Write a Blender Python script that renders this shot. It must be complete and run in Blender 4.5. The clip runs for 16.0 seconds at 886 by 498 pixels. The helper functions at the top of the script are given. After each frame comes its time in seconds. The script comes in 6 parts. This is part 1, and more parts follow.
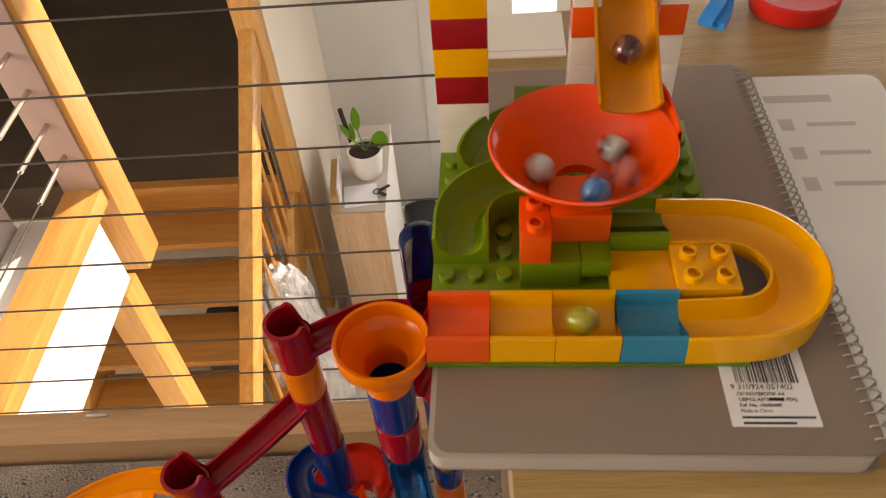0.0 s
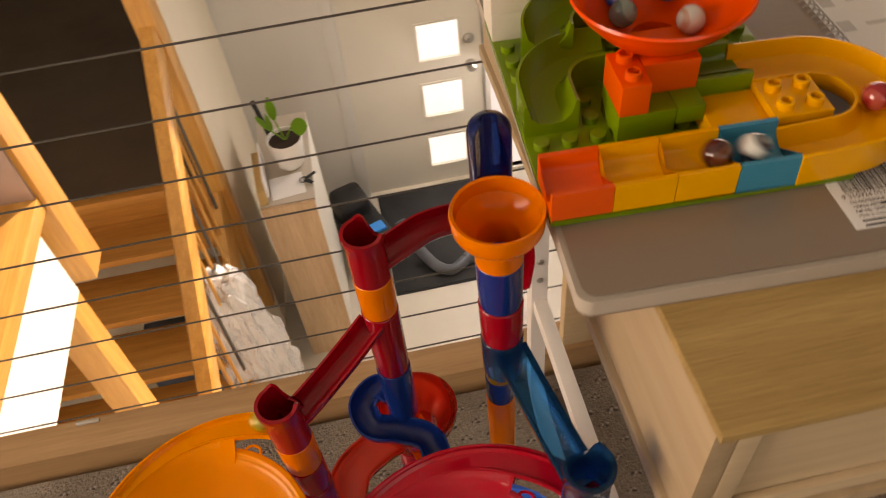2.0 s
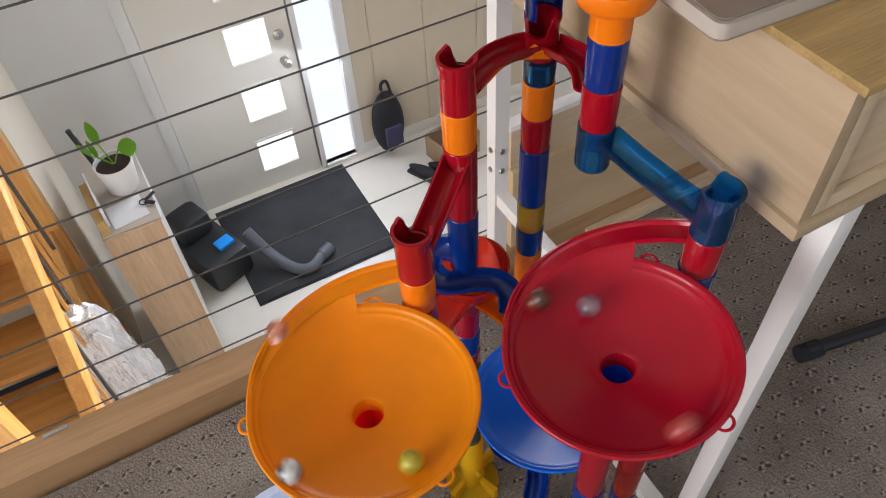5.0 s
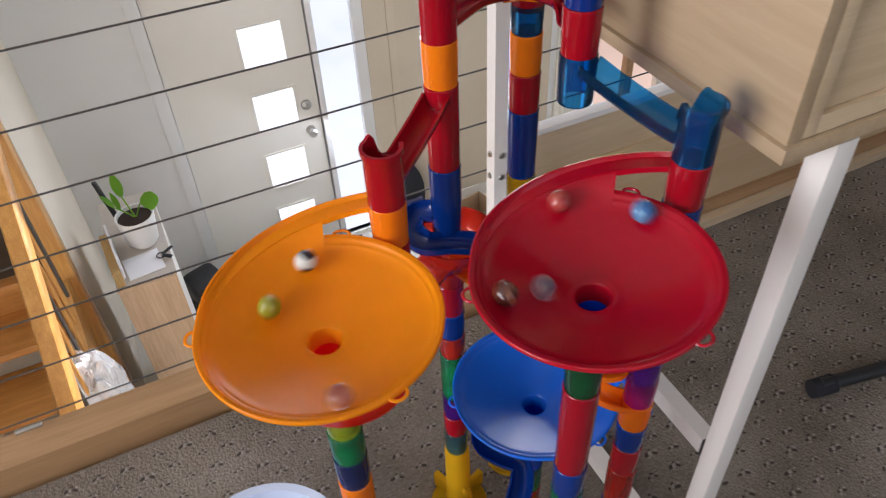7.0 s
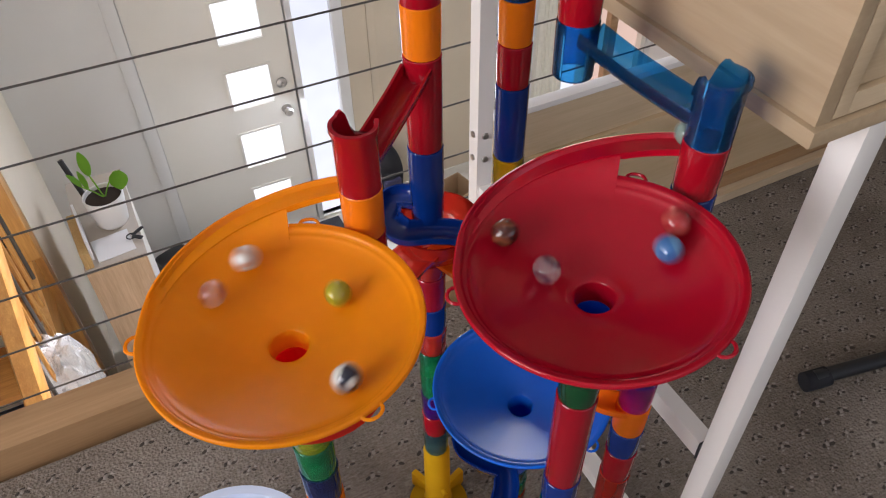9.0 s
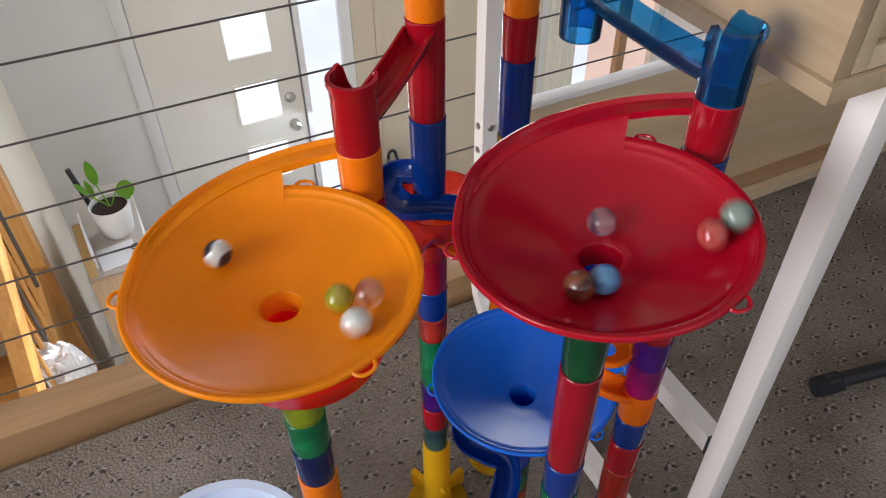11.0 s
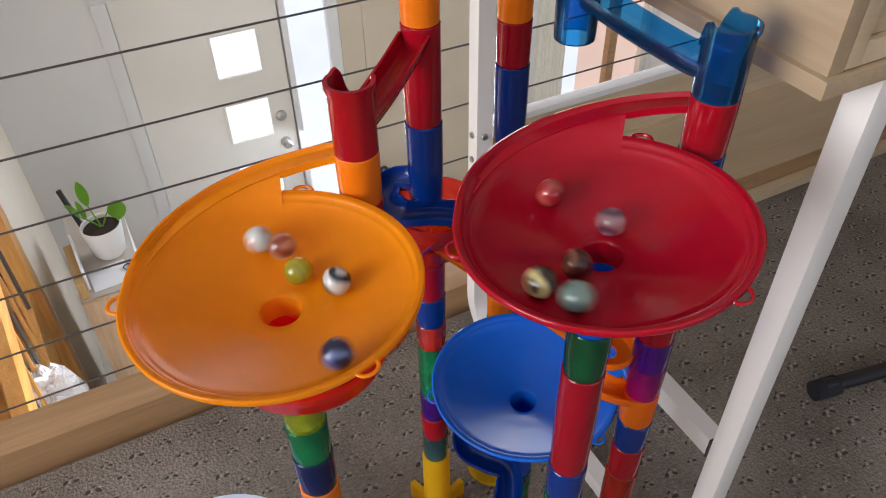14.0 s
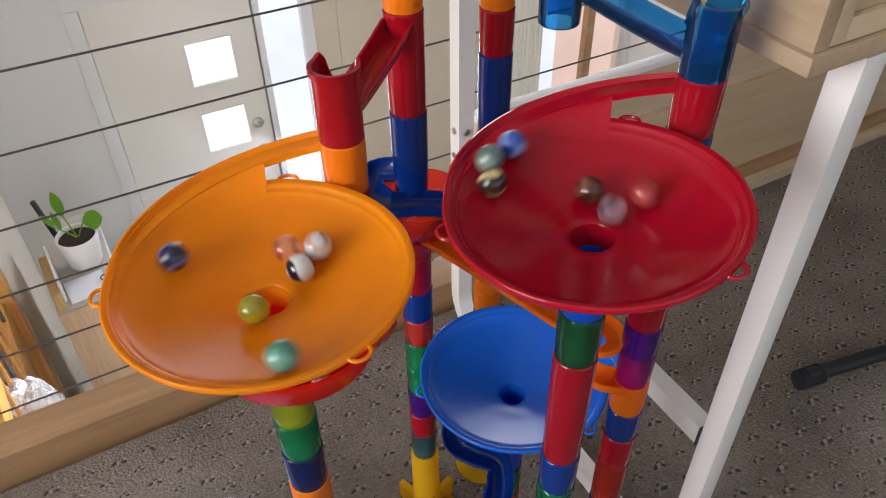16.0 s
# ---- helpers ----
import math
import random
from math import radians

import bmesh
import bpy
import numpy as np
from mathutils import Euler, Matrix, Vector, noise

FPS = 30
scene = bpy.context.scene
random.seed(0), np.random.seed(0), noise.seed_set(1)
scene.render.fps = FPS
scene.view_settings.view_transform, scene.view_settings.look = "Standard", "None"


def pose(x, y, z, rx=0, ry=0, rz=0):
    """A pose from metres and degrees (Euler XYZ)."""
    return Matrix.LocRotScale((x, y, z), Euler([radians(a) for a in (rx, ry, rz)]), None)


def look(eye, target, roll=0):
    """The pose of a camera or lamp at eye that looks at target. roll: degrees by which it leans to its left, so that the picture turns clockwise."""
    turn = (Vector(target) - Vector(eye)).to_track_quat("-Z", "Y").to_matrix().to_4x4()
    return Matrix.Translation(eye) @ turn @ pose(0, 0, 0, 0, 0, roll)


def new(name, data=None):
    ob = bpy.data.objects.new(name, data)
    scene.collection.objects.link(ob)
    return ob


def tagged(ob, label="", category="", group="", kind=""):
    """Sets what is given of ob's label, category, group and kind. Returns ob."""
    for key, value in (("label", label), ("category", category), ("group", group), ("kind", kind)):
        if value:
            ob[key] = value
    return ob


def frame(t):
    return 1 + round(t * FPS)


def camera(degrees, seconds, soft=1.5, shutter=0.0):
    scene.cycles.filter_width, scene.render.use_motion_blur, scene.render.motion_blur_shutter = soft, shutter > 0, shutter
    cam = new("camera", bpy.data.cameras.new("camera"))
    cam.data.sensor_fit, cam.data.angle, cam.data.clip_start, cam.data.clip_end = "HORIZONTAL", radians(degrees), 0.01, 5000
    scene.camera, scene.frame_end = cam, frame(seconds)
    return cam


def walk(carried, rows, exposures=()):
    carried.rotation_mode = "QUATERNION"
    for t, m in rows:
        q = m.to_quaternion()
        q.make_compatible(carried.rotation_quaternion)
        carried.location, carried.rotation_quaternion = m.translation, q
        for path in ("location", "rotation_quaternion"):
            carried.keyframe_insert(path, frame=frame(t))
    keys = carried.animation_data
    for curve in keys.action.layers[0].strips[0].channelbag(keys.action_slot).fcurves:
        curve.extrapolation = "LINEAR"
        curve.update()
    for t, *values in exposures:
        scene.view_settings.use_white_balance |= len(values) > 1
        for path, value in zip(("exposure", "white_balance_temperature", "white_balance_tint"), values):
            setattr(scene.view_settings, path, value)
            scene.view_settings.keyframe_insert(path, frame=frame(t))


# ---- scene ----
cam = camera(60.75, 16.0, soft=1.1, shutter=0.5)
PATH = [
    (0, (0.0266, -0.2136, 1.0870), (-0.0516, 1.1531, -0.3710), -5.18),
    (0.5, (0.0021, -0.2313, 1.0812), (-0.0352, 1.1366, -0.3774), -5.11),
    (1, (-0.0236, -0.2394, 1.0747), (-0.0290, 1.1084, -0.4029), -5.24),
    (1.5, (-0.0523, -0.2485, 1.0688), (-0.0273, 1.0803, -0.4257), -6.32),
    (2, (-0.0812, -0.2467, 1.0526), (0.0520, 1.0715, -0.4455), -6.92),
    (2.5, (-0.1509, -0.2647, 1.0377), (0.1771, 0.9923, -0.4830), -6.99),
    (3, (-0.2070, -0.2828, 1.0355), (0.2527, 0.9145, -0.4991), -6.27),
    (3.5, (-0.2524, -0.2783, 1.0231), (0.2745, 0.8840, -0.5169), -5.39),
    (5.8, (-0.3087, -0.3190, 1.0029), (0.3164, 0.8868, -0.4652), -2.38),
    (6, (-0.3048, -0.3282, 0.9648), (0.3531, 0.9440, -0.4311), -2.13),
    (6.5, (-0.2822, -0.3819, 0.9306), (0.3384, 0.9335, -0.4422), -1.19),
    (7, (-0.3074, -0.3695, 0.9143), (0.2916, 0.9766, -0.4382), -2.88),
    (7.5, (-0.3136, -0.3237, 0.8959), (0.3593, 1.0205, -0.4233), -2.47),
    (8, (-0.2865, -0.3301, 0.8910), (0.3788, 1.0032, -0.4430), -1.51),
    (8.5, (-0.2938, -0.3272, 0.8901), (0.3549, 0.9826, -0.4750), -1.21),
    (9, (-0.2887, -0.3240, 0.8784), (0.3464, 0.9655, -0.5123), -1.09),
    (11.5, (-0.2921, -0.3366, 0.8375), (0.3497, 1.0050, -0.4997), -0.48),
    (12, (-0.2980, -0.3357, 0.8368), (0.3484, 1.0112, -0.4929), -0.28),
    (12.5, (-0.3029, -0.3407, 0.8372), (0.3497, 1.0119, -0.4835), -0.29),
    (13, (-0.3008, -0.3431, 0.8366), (0.3600, 1.0093, -0.4803), -0.52),
    (13.5, (-0.2977, -0.3405, 0.8351), (0.3683, 1.0109, -0.4804), -0.84),
    (14, (-0.2968, -0.3379, 0.8337), (0.3731, 1.0112, -0.4820), -1.14),
    (14.5, (-0.2979, -0.3383, 0.8344), (0.3762, 1.0090, -0.4810), -1.14),
    (15, (-0.3011, -0.3433, 0.8340), (0.3850, 1.0031, -0.4762), -0.97),
    (15.5, (-0.3022, -0.3423, 0.8275), (0.3979, 0.9982, -0.4812), -0.69),
    (16, (-0.3033, -0.3384, 0.8217), (0.4186, 0.9946, -0.4828), -0.98),
]
walk(cam, [(t, look(eye, target, roll)) for t, eye, target, roll in PATH],
     exposures=[(0, 0.92, 7400, 20), (1.4, 0.90, 7700, 20), (2.1, 0.71, 8600, 22), (2.6, 0.70, 7800, 21), (3.15, 0.98, 6250, 17), (6, 0.98, 5850, 14), (7, 0.97, 5850, 15), (7.5, 0.83, 6500, 19), (8.2, 0.89, 6100, 18), (9, 0.90, 5950, 17), (11.5, 0.98, 5850, 13), (16, 0.98, 5850, 15)])

# ---- world, sun and window light ----
world = bpy.data.worlds.new("sky")
scene.world = world
world.use_nodes = True
wn = world.node_tree
sky = wn.nodes.new("ShaderNodeTexSky")
sky.sky_type, sky.sun_disc = "NISHITA", False
sky.sun_elevation, sky.sun_rotation = radians(26), radians(43)
wn.links.new(sky.outputs[0], wn.nodes["Background"].inputs[0])
wn.nodes["Background"].inputs[1].default_value = 0.09


def area(name, eye, target, w, h, power, color):
    la = bpy.data.lights.new(name, "AREA")
    la.shape, la.size, la.size_y, la.energy, la.color = "RECTANGLE", w, h, power, color
    ob = new(name, la)
    ob.matrix_world = look(eye, target)
    return ob


sun = bpy.data.lights.new("sun", "SUN")
sun.energy, sun.angle, sun.color = 4.2, radians(0.5), (1.0, 0.93, 0.82)
new("sun", sun).matrix_world = look((0, 0, 0), (-0.70, -0.75, -0.50))
# skylight through the two windows of the upper room and through the hall's tall window
area("window_light_west", (-3.12, -0.55, 1.35), (0, -0.3, 1.0), 1.7, 1.5, 47, (1.0, 0.945, 0.865))
area("window_light_south", (0.9, -2.62, 1.35), (0.4, 0, 0.9), 1.7, 1.4, 2.5, (0.97, 0.98, 1.0))
area("hall_window_light", (2.1, 3.74, 1.0), (0.4, 1.6, -1.6), 2.9, 2.2, 25, (0.88, 0.945, 1.0))
area("door_glass_light", (0.883, 3.74, -1.8), (0.2, 2.4, -2.7), 0.24, 1.9, 11, (0.9, 0.95, 1.0))

# ---- materials ----
def node_material(name, color, rough=0.5, metal=0.0, transmission=0.0, spec=0.5, coat=0.0):
    m = bpy.data.materials.new(name)
    m.use_nodes = True
    b = m.node_tree.nodes["Principled BSDF"]
    b.inputs["Base Color"].default_value = (*color, 1)
    b.inputs["Roughness"].default_value = rough
    b.inputs["Metallic"].default_value = metal
    b.inputs["Transmission Weight"].default_value = transmission
    b.inputs["Specular IOR Level"].default_value = spec
    b.inputs["Coat Weight"].default_value = coat
    return m, m.node_tree, b


def coords(nt, scale=(1, 1, 1)):
    tc = nt.nodes.new("ShaderNodeTexCoord")
    mp = nt.nodes.new("ShaderNodeMapping")
    mp.inputs["Scale"].default_value = scale
    nt.links.new(tc.outputs["Object"], mp.inputs["Vector"])
    return mp.outputs["Vector"]


def noise_tex(nt, vec, scale, detail=4.0, rough=0.55):
    n = nt.nodes.new("ShaderNodeTexNoise")
    n.inputs["Scale"].default_value, n.inputs["Detail"].default_value, n.inputs["Roughness"].default_value = scale, detail, rough
    nt.links.new(vec, n.inputs["Vector"])
    return n.outputs["Fac"]


def ramp(nt, fac, stops):
    r = nt.nodes.new("ShaderNodeValToRGB")
    el = r.color_ramp.elements
    while len(el) < len(stops):
        el.new(0.5)
    for e, (p, c) in zip(el, stops):
        e.position, e.color = p, (*c, 1)
    nt.links.new(fac, r.inputs["Fac"])
    return r.outputs["Color"]


def bump(nt, b, fac, strength, distance):
    n = nt.nodes.new("ShaderNodeBump")
    n.inputs["Strength"].default_value, n.inputs["Distance"].default_value = strength, distance
    nt.links.new(fac, n.inputs["Height"])
    nt.links.new(n.outputs["Normal"], b.inputs["Normal"])


def rough_var(nt, b, fac, lo, hi):
    mr = nt.nodes.new("ShaderNodeMapRange")
    mr.inputs["To Min"].default_value, mr.inputs["To Max"].default_value = lo, hi
    nt.links.new(fac, mr.inputs["Value"])
    nt.links.new(mr.outputs["Result"], b.inputs["Roughness"])


def plastic(name, color, rough=0.16, transmission=0.0, thin=0.0, spec=0.42):
    """Moulded toy plastic: faint mottling and uneven gloss; clear kinds also let light glow through."""
    m, nt, b = node_material(name, color, rough, transmission=transmission, spec=spec)
    vec = coords(nt)
    big = noise_tex(nt, vec, 26, 3)
    dk = tuple(c * 0.92 for c in color)
    tone = ramp(nt, big, [(0.3, dk), (0.7, color)])
    nt.links.new(tone, b.inputs["Base Color"])
    rough_var(nt, b, big, rough * 0.8, rough * 1.25)
    if transmission:
        b.inputs["IOR"].default_value = 1.2
    if transmission or thin:
        tr = nt.nodes.new("ShaderNodeBsdfTranslucent")
        nt.links.new(tone, tr.inputs["Color"])
        mx = nt.nodes.new("ShaderNodeMixShader")
        mx.inputs[0].default_value = thin or 0.42 * (1.2 - transmission)
        nt.links.new(b.outputs[0], mx.inputs[1])
        nt.links.new(tr.outputs[0], mx.inputs[2])
        nt.links.new(mx.outputs[0], nt.nodes["Material Output"].inputs["Surface"])
    return m


def clear_plastic(name, color, body=0.30, depth=0.36):
    """Thin clear toy plastic: each wall tints what is seen through it, with some milky body and a sharp gloss."""
    m, nt, b = node_material(name, color, 0.08, spec=0.5, coat=0.3)
    big = noise_tex(nt, coords(nt), 40, 3)
    nt.links.new(ramp(nt, big, [(0.3, tuple(c * 0.9 for c in color)), (0.7, color)]), b.inputs["Base Color"])
    rough_var(nt, b, big, 0.05, 0.11)
    see = nt.nodes.new("ShaderNodeBsdfTransparent")
    see.inputs["Color"].default_value = (*[max(c, 0.004) ** depth for c in color], 1)
    mx = nt.nodes.new("ShaderNodeMixShader")
    mx.inputs[0].default_value = body
    tl = nt.nodes.new("ShaderNodeBsdfTranslucent")
    tl.inputs["Color"].default_value = (*color, 1)
    mb = nt.nodes.new("ShaderNodeMixShader")
    mb.inputs[0].default_value = 0.5
    nt.links.new(b.outputs[0], mb.inputs[1])
    nt.links.new(tl.outputs[0], mb.inputs[2])
    nt.links.new(see.outputs[0], mx.inputs[1])
    nt.links.new(mb.outputs[0], mx.inputs[2])
    gl = nt.nodes.new("ShaderNodeBsdfGlossy")
    gl.inputs["Roughness"].default_value = 0.05
    fr = nt.nodes.new("ShaderNodeFresnel")
    fr.inputs["IOR"].default_value = 1.35
    mg = nt.nodes.new("ShaderNodeMixShader")
    nt.links.new(fr.outputs[0], mg.inputs[0])
    nt.links.new(mx.outputs[0], mg.inputs[1])
    nt.links.new(gl.outputs[0], mg.inputs[2])
    nt.links.new(mg.outputs[0], nt.nodes["Material Output"].inputs["Surface"])
    return m


def wood(name, dark, light, scale=1.0, rough=0.5, axis=0, grain=1.0):
    """Long-grained timber: stretched noise along one axis, fine pores and a low sheen."""
    m, nt, b = node_material(name, light, rough)
    st = [14 * scale] * 3
    st[axis] = 0.9 * scale
    v = coords(nt, st)
    n1 = noise_tex(nt, v, 2.2, 6, 0.6)
    st2 = [90 * scale] * 3
    st2[axis] = 5 * scale
    n2 = noise_tex(nt, coords(nt, st2), 2.5, 4, 0.65)
    mx = nt.nodes.new("ShaderNodeMix")
    mx.inputs["Factor"].default_value = 0.38
    nt.links.new(n1, mx.inputs["A"])
    nt.links.new(n2, mx.inputs["B"])
    mid = tuple((a + c) / 2 for a, c in zip(dark, light))
    nt.links.new(ramp(nt, mx.outputs["Result"], [(0.34, dark), (0.5, mid), (0.64, light)]), b.inputs["Base Color"])
    rough_var(nt, b, n2, rough * 0.85, rough * 1.2)
    bump(nt, b, n2, 0.18 * grain, 0.001)
    return m


def painted(name, color, rough=0.6, mottling=0.05, bumps=0.1):
    m, nt, b = node_material(name, color, rough)
    v = coords(nt)
    n = noise_tex(nt, v, 3.0, 5)
    dk = tuple(c * (1 - mottling * 2) for c in color)
    nt.links.new(ramp(nt, n, [(0.3, dk), (0.7, color)]), b.inputs["Base Color"])
    bump(nt, b, noise_tex(nt, v, 160, 3), bumps, 0.001)
    return m


def carpet_material():
    """Grey-brown loop pile: fine tufts, worn tone changes and small dark pits in staggered rows."""
    m, nt, b = node_material("carpet", (0.16, 0.14, 0.12), 0.95, spec=0.1)
    v = coords(nt)
    big = noise_tex(nt, v, 6, 4)
    tuft = nt.nodes.new("ShaderNodeTexVoronoi")
    tuft.inputs["Scale"].default_value = 260
    nt.links.new(v, tuft.inputs["Vector"])
    ribs = noise_tex(nt, coords(nt, (110, 380, 110)), 1.0, 4, 0.75)
    mx = nt.nodes.new("ShaderNodeMix")
    mx.inputs["Factor"].default_value = 0.55
    nt.links.new(big, mx.inputs["A"])
    nt.links.new(ribs, mx.inputs["B"])
    base = ramp(nt, mx.outputs["Result"], [(0.34, (0.115, 0.092, 0.070)), (0.48, (0.215, 0.180, 0.145)), (0.64, (0.34, 0.295, 0.248))])
    nt.links.new(base, b.inputs["Base Color"])
    add = nt.nodes.new("ShaderNodeMath")
    nt.links.new(tuft.outputs["Distance"], add.inputs[0])
    nt.links.new(ribs, add.inputs[1])
    bump(nt, b, add.outputs[0], 0.7, 0.003)
    return m


def glow(name, color, strength):
    m = bpy.data.materials.new(name)
    m.use_nodes = True
    nt = m.node_tree
    nt.nodes.clear()
    e = nt.nodes.new("ShaderNodeEmission")
    o = nt.nodes.new("ShaderNodeOutputMaterial")
    v = coords(nt)
    c = ramp(nt, noise_tex(nt, v, 1.3, 3), [(0.35, tuple(x * 0.86 for x in color)), (0.6, color)])
    nt.links.new(c, e.inputs["Color"])
    e.inputs["Strength"].default_value = strength
    nt.links.new(e.outputs[0], o.inputs[0])
    return m


RED = plastic("red_plastic", (0.32, 0.003, 0.011), 0.12)
DISH_RED = plastic("dish_red_plastic", (0.44, 0.003, 0.017), 0.13, thin=0.12)
LONG_RED = plastic("deep_red_plastic", (0.30, 0.002, 0.012), 0.12, thin=0.05)
THIN_BLUE = plastic("thin_blue_plastic", (0.01, 0.09, 0.60), 0.14, thin=0.35)
BLUE = plastic("blue_plastic", (0.004, 0.028, 0.19), 0.12)
DISH_BLUE = plastic("dish_blue_plastic", (0.012, 0.14, 0.72), 0.2)
ORANGE = plastic("orange_plastic", (0.95, 0.23, 0.002), 0.16, thin=0.2)
DISH_ORANGE = plastic("dish_orange_plastic", (1.0, 0.35, 0.0), 0.24, thin=0.34, spec=0.28)
YELLOW = plastic("yellow_plastic", (0.82, 0.50, 0.01), 0.3, transmission=0.1)
T_BLUE = clear_plastic("clear_blue_plastic", (0.016, 0.23, 0.64), 0.16, 0.36)
T_DARKBLUE = clear_plastic("clear_dark_blue_plastic", (0.008, 0.035, 0.26), 0.50)
T_RED = clear_plastic("clear_red_plastic", (0.98, 0.06, 0.03), 0.45, 0.26)
T_GREEN = clear_plastic("clear_green_plastic", (0.012, 0.56, 0.20), 0.36, 0.28)
T_DARKGREEN = clear_plastic("clear_dark_green_plastic", (0.02, 0.24, 0.08), 0.38)
T_LIME = clear_plastic("clear_lime_plastic", (0.70, 0.76, 0.02), 0.36, 0.28)
T_PURPLE = clear_plastic("clear_purple_plastic", (0.20, 0.015, 0.55), 0.38)
T_MAGENTA = clear_plastic("clear_magenta_plastic", (0.70, 0.012, 0.42), 0.36)
T_ORANGE = plastic("clear_orange_plastic", (1.0, 0.34, 0.012), 0.09, thin=0.62)
GLOW_RED = plastic("thin_red_plastic", (0.92, 0.035, 0.012), 0.12, thin=0.6)
T_GREY = clear_plastic("clear_grey_plastic", (0.16, 0.40, 0.44), 0.25)
T_YELLOW = clear_plastic("clear_yellow_plastic", (0.92, 0.62, 0.012), 0.45)
B_ORANGE = plastic("block_orange", (0.86, 0.10, 0.008), 0.22)
B_YELLOW = plastic("block_yellow", (0.88, 0.40, 0.002), 0.22)
B_TEAL = plastic("block_teal", (0.02, 0.24, 0.38), 0.22)
B_GREEN = plastic("block_green", (0.145, 0.235, 0.006), 0.24)
B_RED = plastic("block_red", (0.33, 0.004, 0.01), 0.33)
B_WHITE = plastic("block_white", (0.78, 0.72, 0.62), 0.36)
PINE = wood("honey_pine", (0.50, 0.22, 0.045), (0.72, 0.38, 0.10), 1.0, 0.35, axis=1)
PINE_X = wood("honey_pine_across", (0.42, 0.17, 0.035), (0.62, 0.29, 0.07), 1.0, 0.35, axis=0)
PINE_Z = wood("honey_pine_upright", (0.50, 0.22, 0.045), (0.72, 0.38, 0.10), 1.0, 0.35, axis=2)
BEAM_WOOD = wood("tan_beam_wood", (0.31, 0.175, 0.078), (0.45, 0.275, 0.135), 1.0, 0.42, axis=0)
PALE_WOOD = wood("pale_ply", (0.50, 0.37, 0.22), (0.64, 0.50, 0.33), 1.2, 0.5, axis=0)
DESK_TOP_WOOD = wood("desk_top_oak", (0.30, 0.180, 0.055), (0.47, 0.310, 0.115), 2.6, 0.5, axis=0, grain=5.0)
DESK_SIDE_WOOD = wood("desk_side_ply", (0.37, 0.265, 0.155), (0.46, 0.345, 0.215), 1.0, 0.5, axis=1)
PANEL_WOOD = wood("panel_board", (0.50, 0.35, 0.19), (0.60, 0.45, 0.27), 0.8, 0.55, axis=0)
CABINET_WOOD = wood("cabinet_oak", (0.46, 0.30, 0.17), (0.66, 0.47, 0.29), 0.9, 0.5, axis=2)
WALL = painted("wall_paint", (0.77, 0.765, 0.74), 0.7, 0.02)
CREAM = painted("cream_paint", (0.78, 0.70, 0.56), 0.65, 0.03)
TRIM = painted("trim_paint", (0.80, 0.77, 0.69), 0.4, 0.02)
WHITE_STEEL = painted("white_powder_coat", (0.83, 0.79, 0.74), 0.35, 0.015, 0.25)
CARPET = carpet_material()
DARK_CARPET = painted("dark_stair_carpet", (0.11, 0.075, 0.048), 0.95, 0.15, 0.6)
TILE = painted("pale_tile", (0.74, 0.69, 0.60), 0.35, 0.05)
MAT_RUBBER = painted("doormat_pile", (0.035, 0.036, 0.04), 0.95, 0.2, 0.8)
STEEL = node_material("steel_cable", (0.11, 0.10, 0.09), 0.42, 0.6)[0]
CHROME = node_material("brushed_nickel", (0.55, 0.53, 0.50), 0.28, 1.0)[0]
BLACK = painted("black_plastic", (0.016, 0.017, 0.019), 0.45, 0.1)
BLACK_CLOTH = painted("black_cloth", (0.02, 0.021, 0.026), 0.9, 0.2, 0.5)
GREY_HOSE = painted("grey_hose", (0.10, 0.11, 0.13), 0.5, 0.1)
SKY_BLUE = plastic("sky_blue_plastic", (0.02, 0.30, 0.85), 0.35)
POT_WHITE = painted("white_glazed_pot", (0.80, 0.79, 0.76), 0.3, 0.02, 0.02)
SOIL = painted("potting_soil", (0.05, 0.03, 0.02), 0.95, 0.3, 1.0)
LEAF = plastic("leaf_green", (0.22, 0.46, 0.035), 0.4, thin=0.4)
PAPER = painted("paper", (0.80, 0.80, 0.80), 0.7, 0.02, 0.05)
NOTEBOOK_COVER = painted("grey_card_cover", (0.26, 0.198, 0.150), 0.30, 0.06, 0.15)
INK = node_material("black_ink", (0.02, 0.02, 0.02), 0.6)[0]
WICKER = wood("wicker", (0.35, 0.22, 0.08), (0.62, 0.43, 0.18), 6.0, 0.7, axis=2, grain=3)
BLUE_CLOTH = painted("denim_blue_cloth", (0.16, 0.24, 0.40), 0.9, 0.2, 0.6)
GLASS_GLOW = glow("bright_daylight", (1.0, 0.99, 0.97), 0.84)
SIDE_GLOW = glow("frosted_daylight", (0.96, 0.97, 1.0), 0.56)
BRICK_GLOW = glow("sunlit_brick_outside", (0.95, 0.66, 0.50), 0.50)

# ---- mesh helpers ----
def solid(bm, mat, name, smooth=True, angle=35):
    me = bpy.data.meshes.new(name)
    bmesh.ops.recalc_face_normals(bm, faces=bm.faces)
    bm.to_mesh(me)
    bm.free()
    me.materials.append(mat)
    if smooth:
        me.polygons.foreach_set("use_smooth", [True] * len(me.polygons))
        me.set_sharp_from_angle(angle=radians(angle))
    return me


def part(name, bm, mat, parent, label="", smooth=True, m=None, angle=35):
    ob = new(name, solid(bm, mat, name, smooth, angle))
    ob.parent = parent
    if m is not None:
        ob.matrix_basis = m
    if label:
        ob["label"] = label
    return ob


def thing(name, label, category, m=None, group="", kind=""):
    ob = new(name)
    ob.empty_display_size = 0.05
    if m is not None:
        ob.matrix_basis = m
    return tagged(ob, label, category, group, kind)


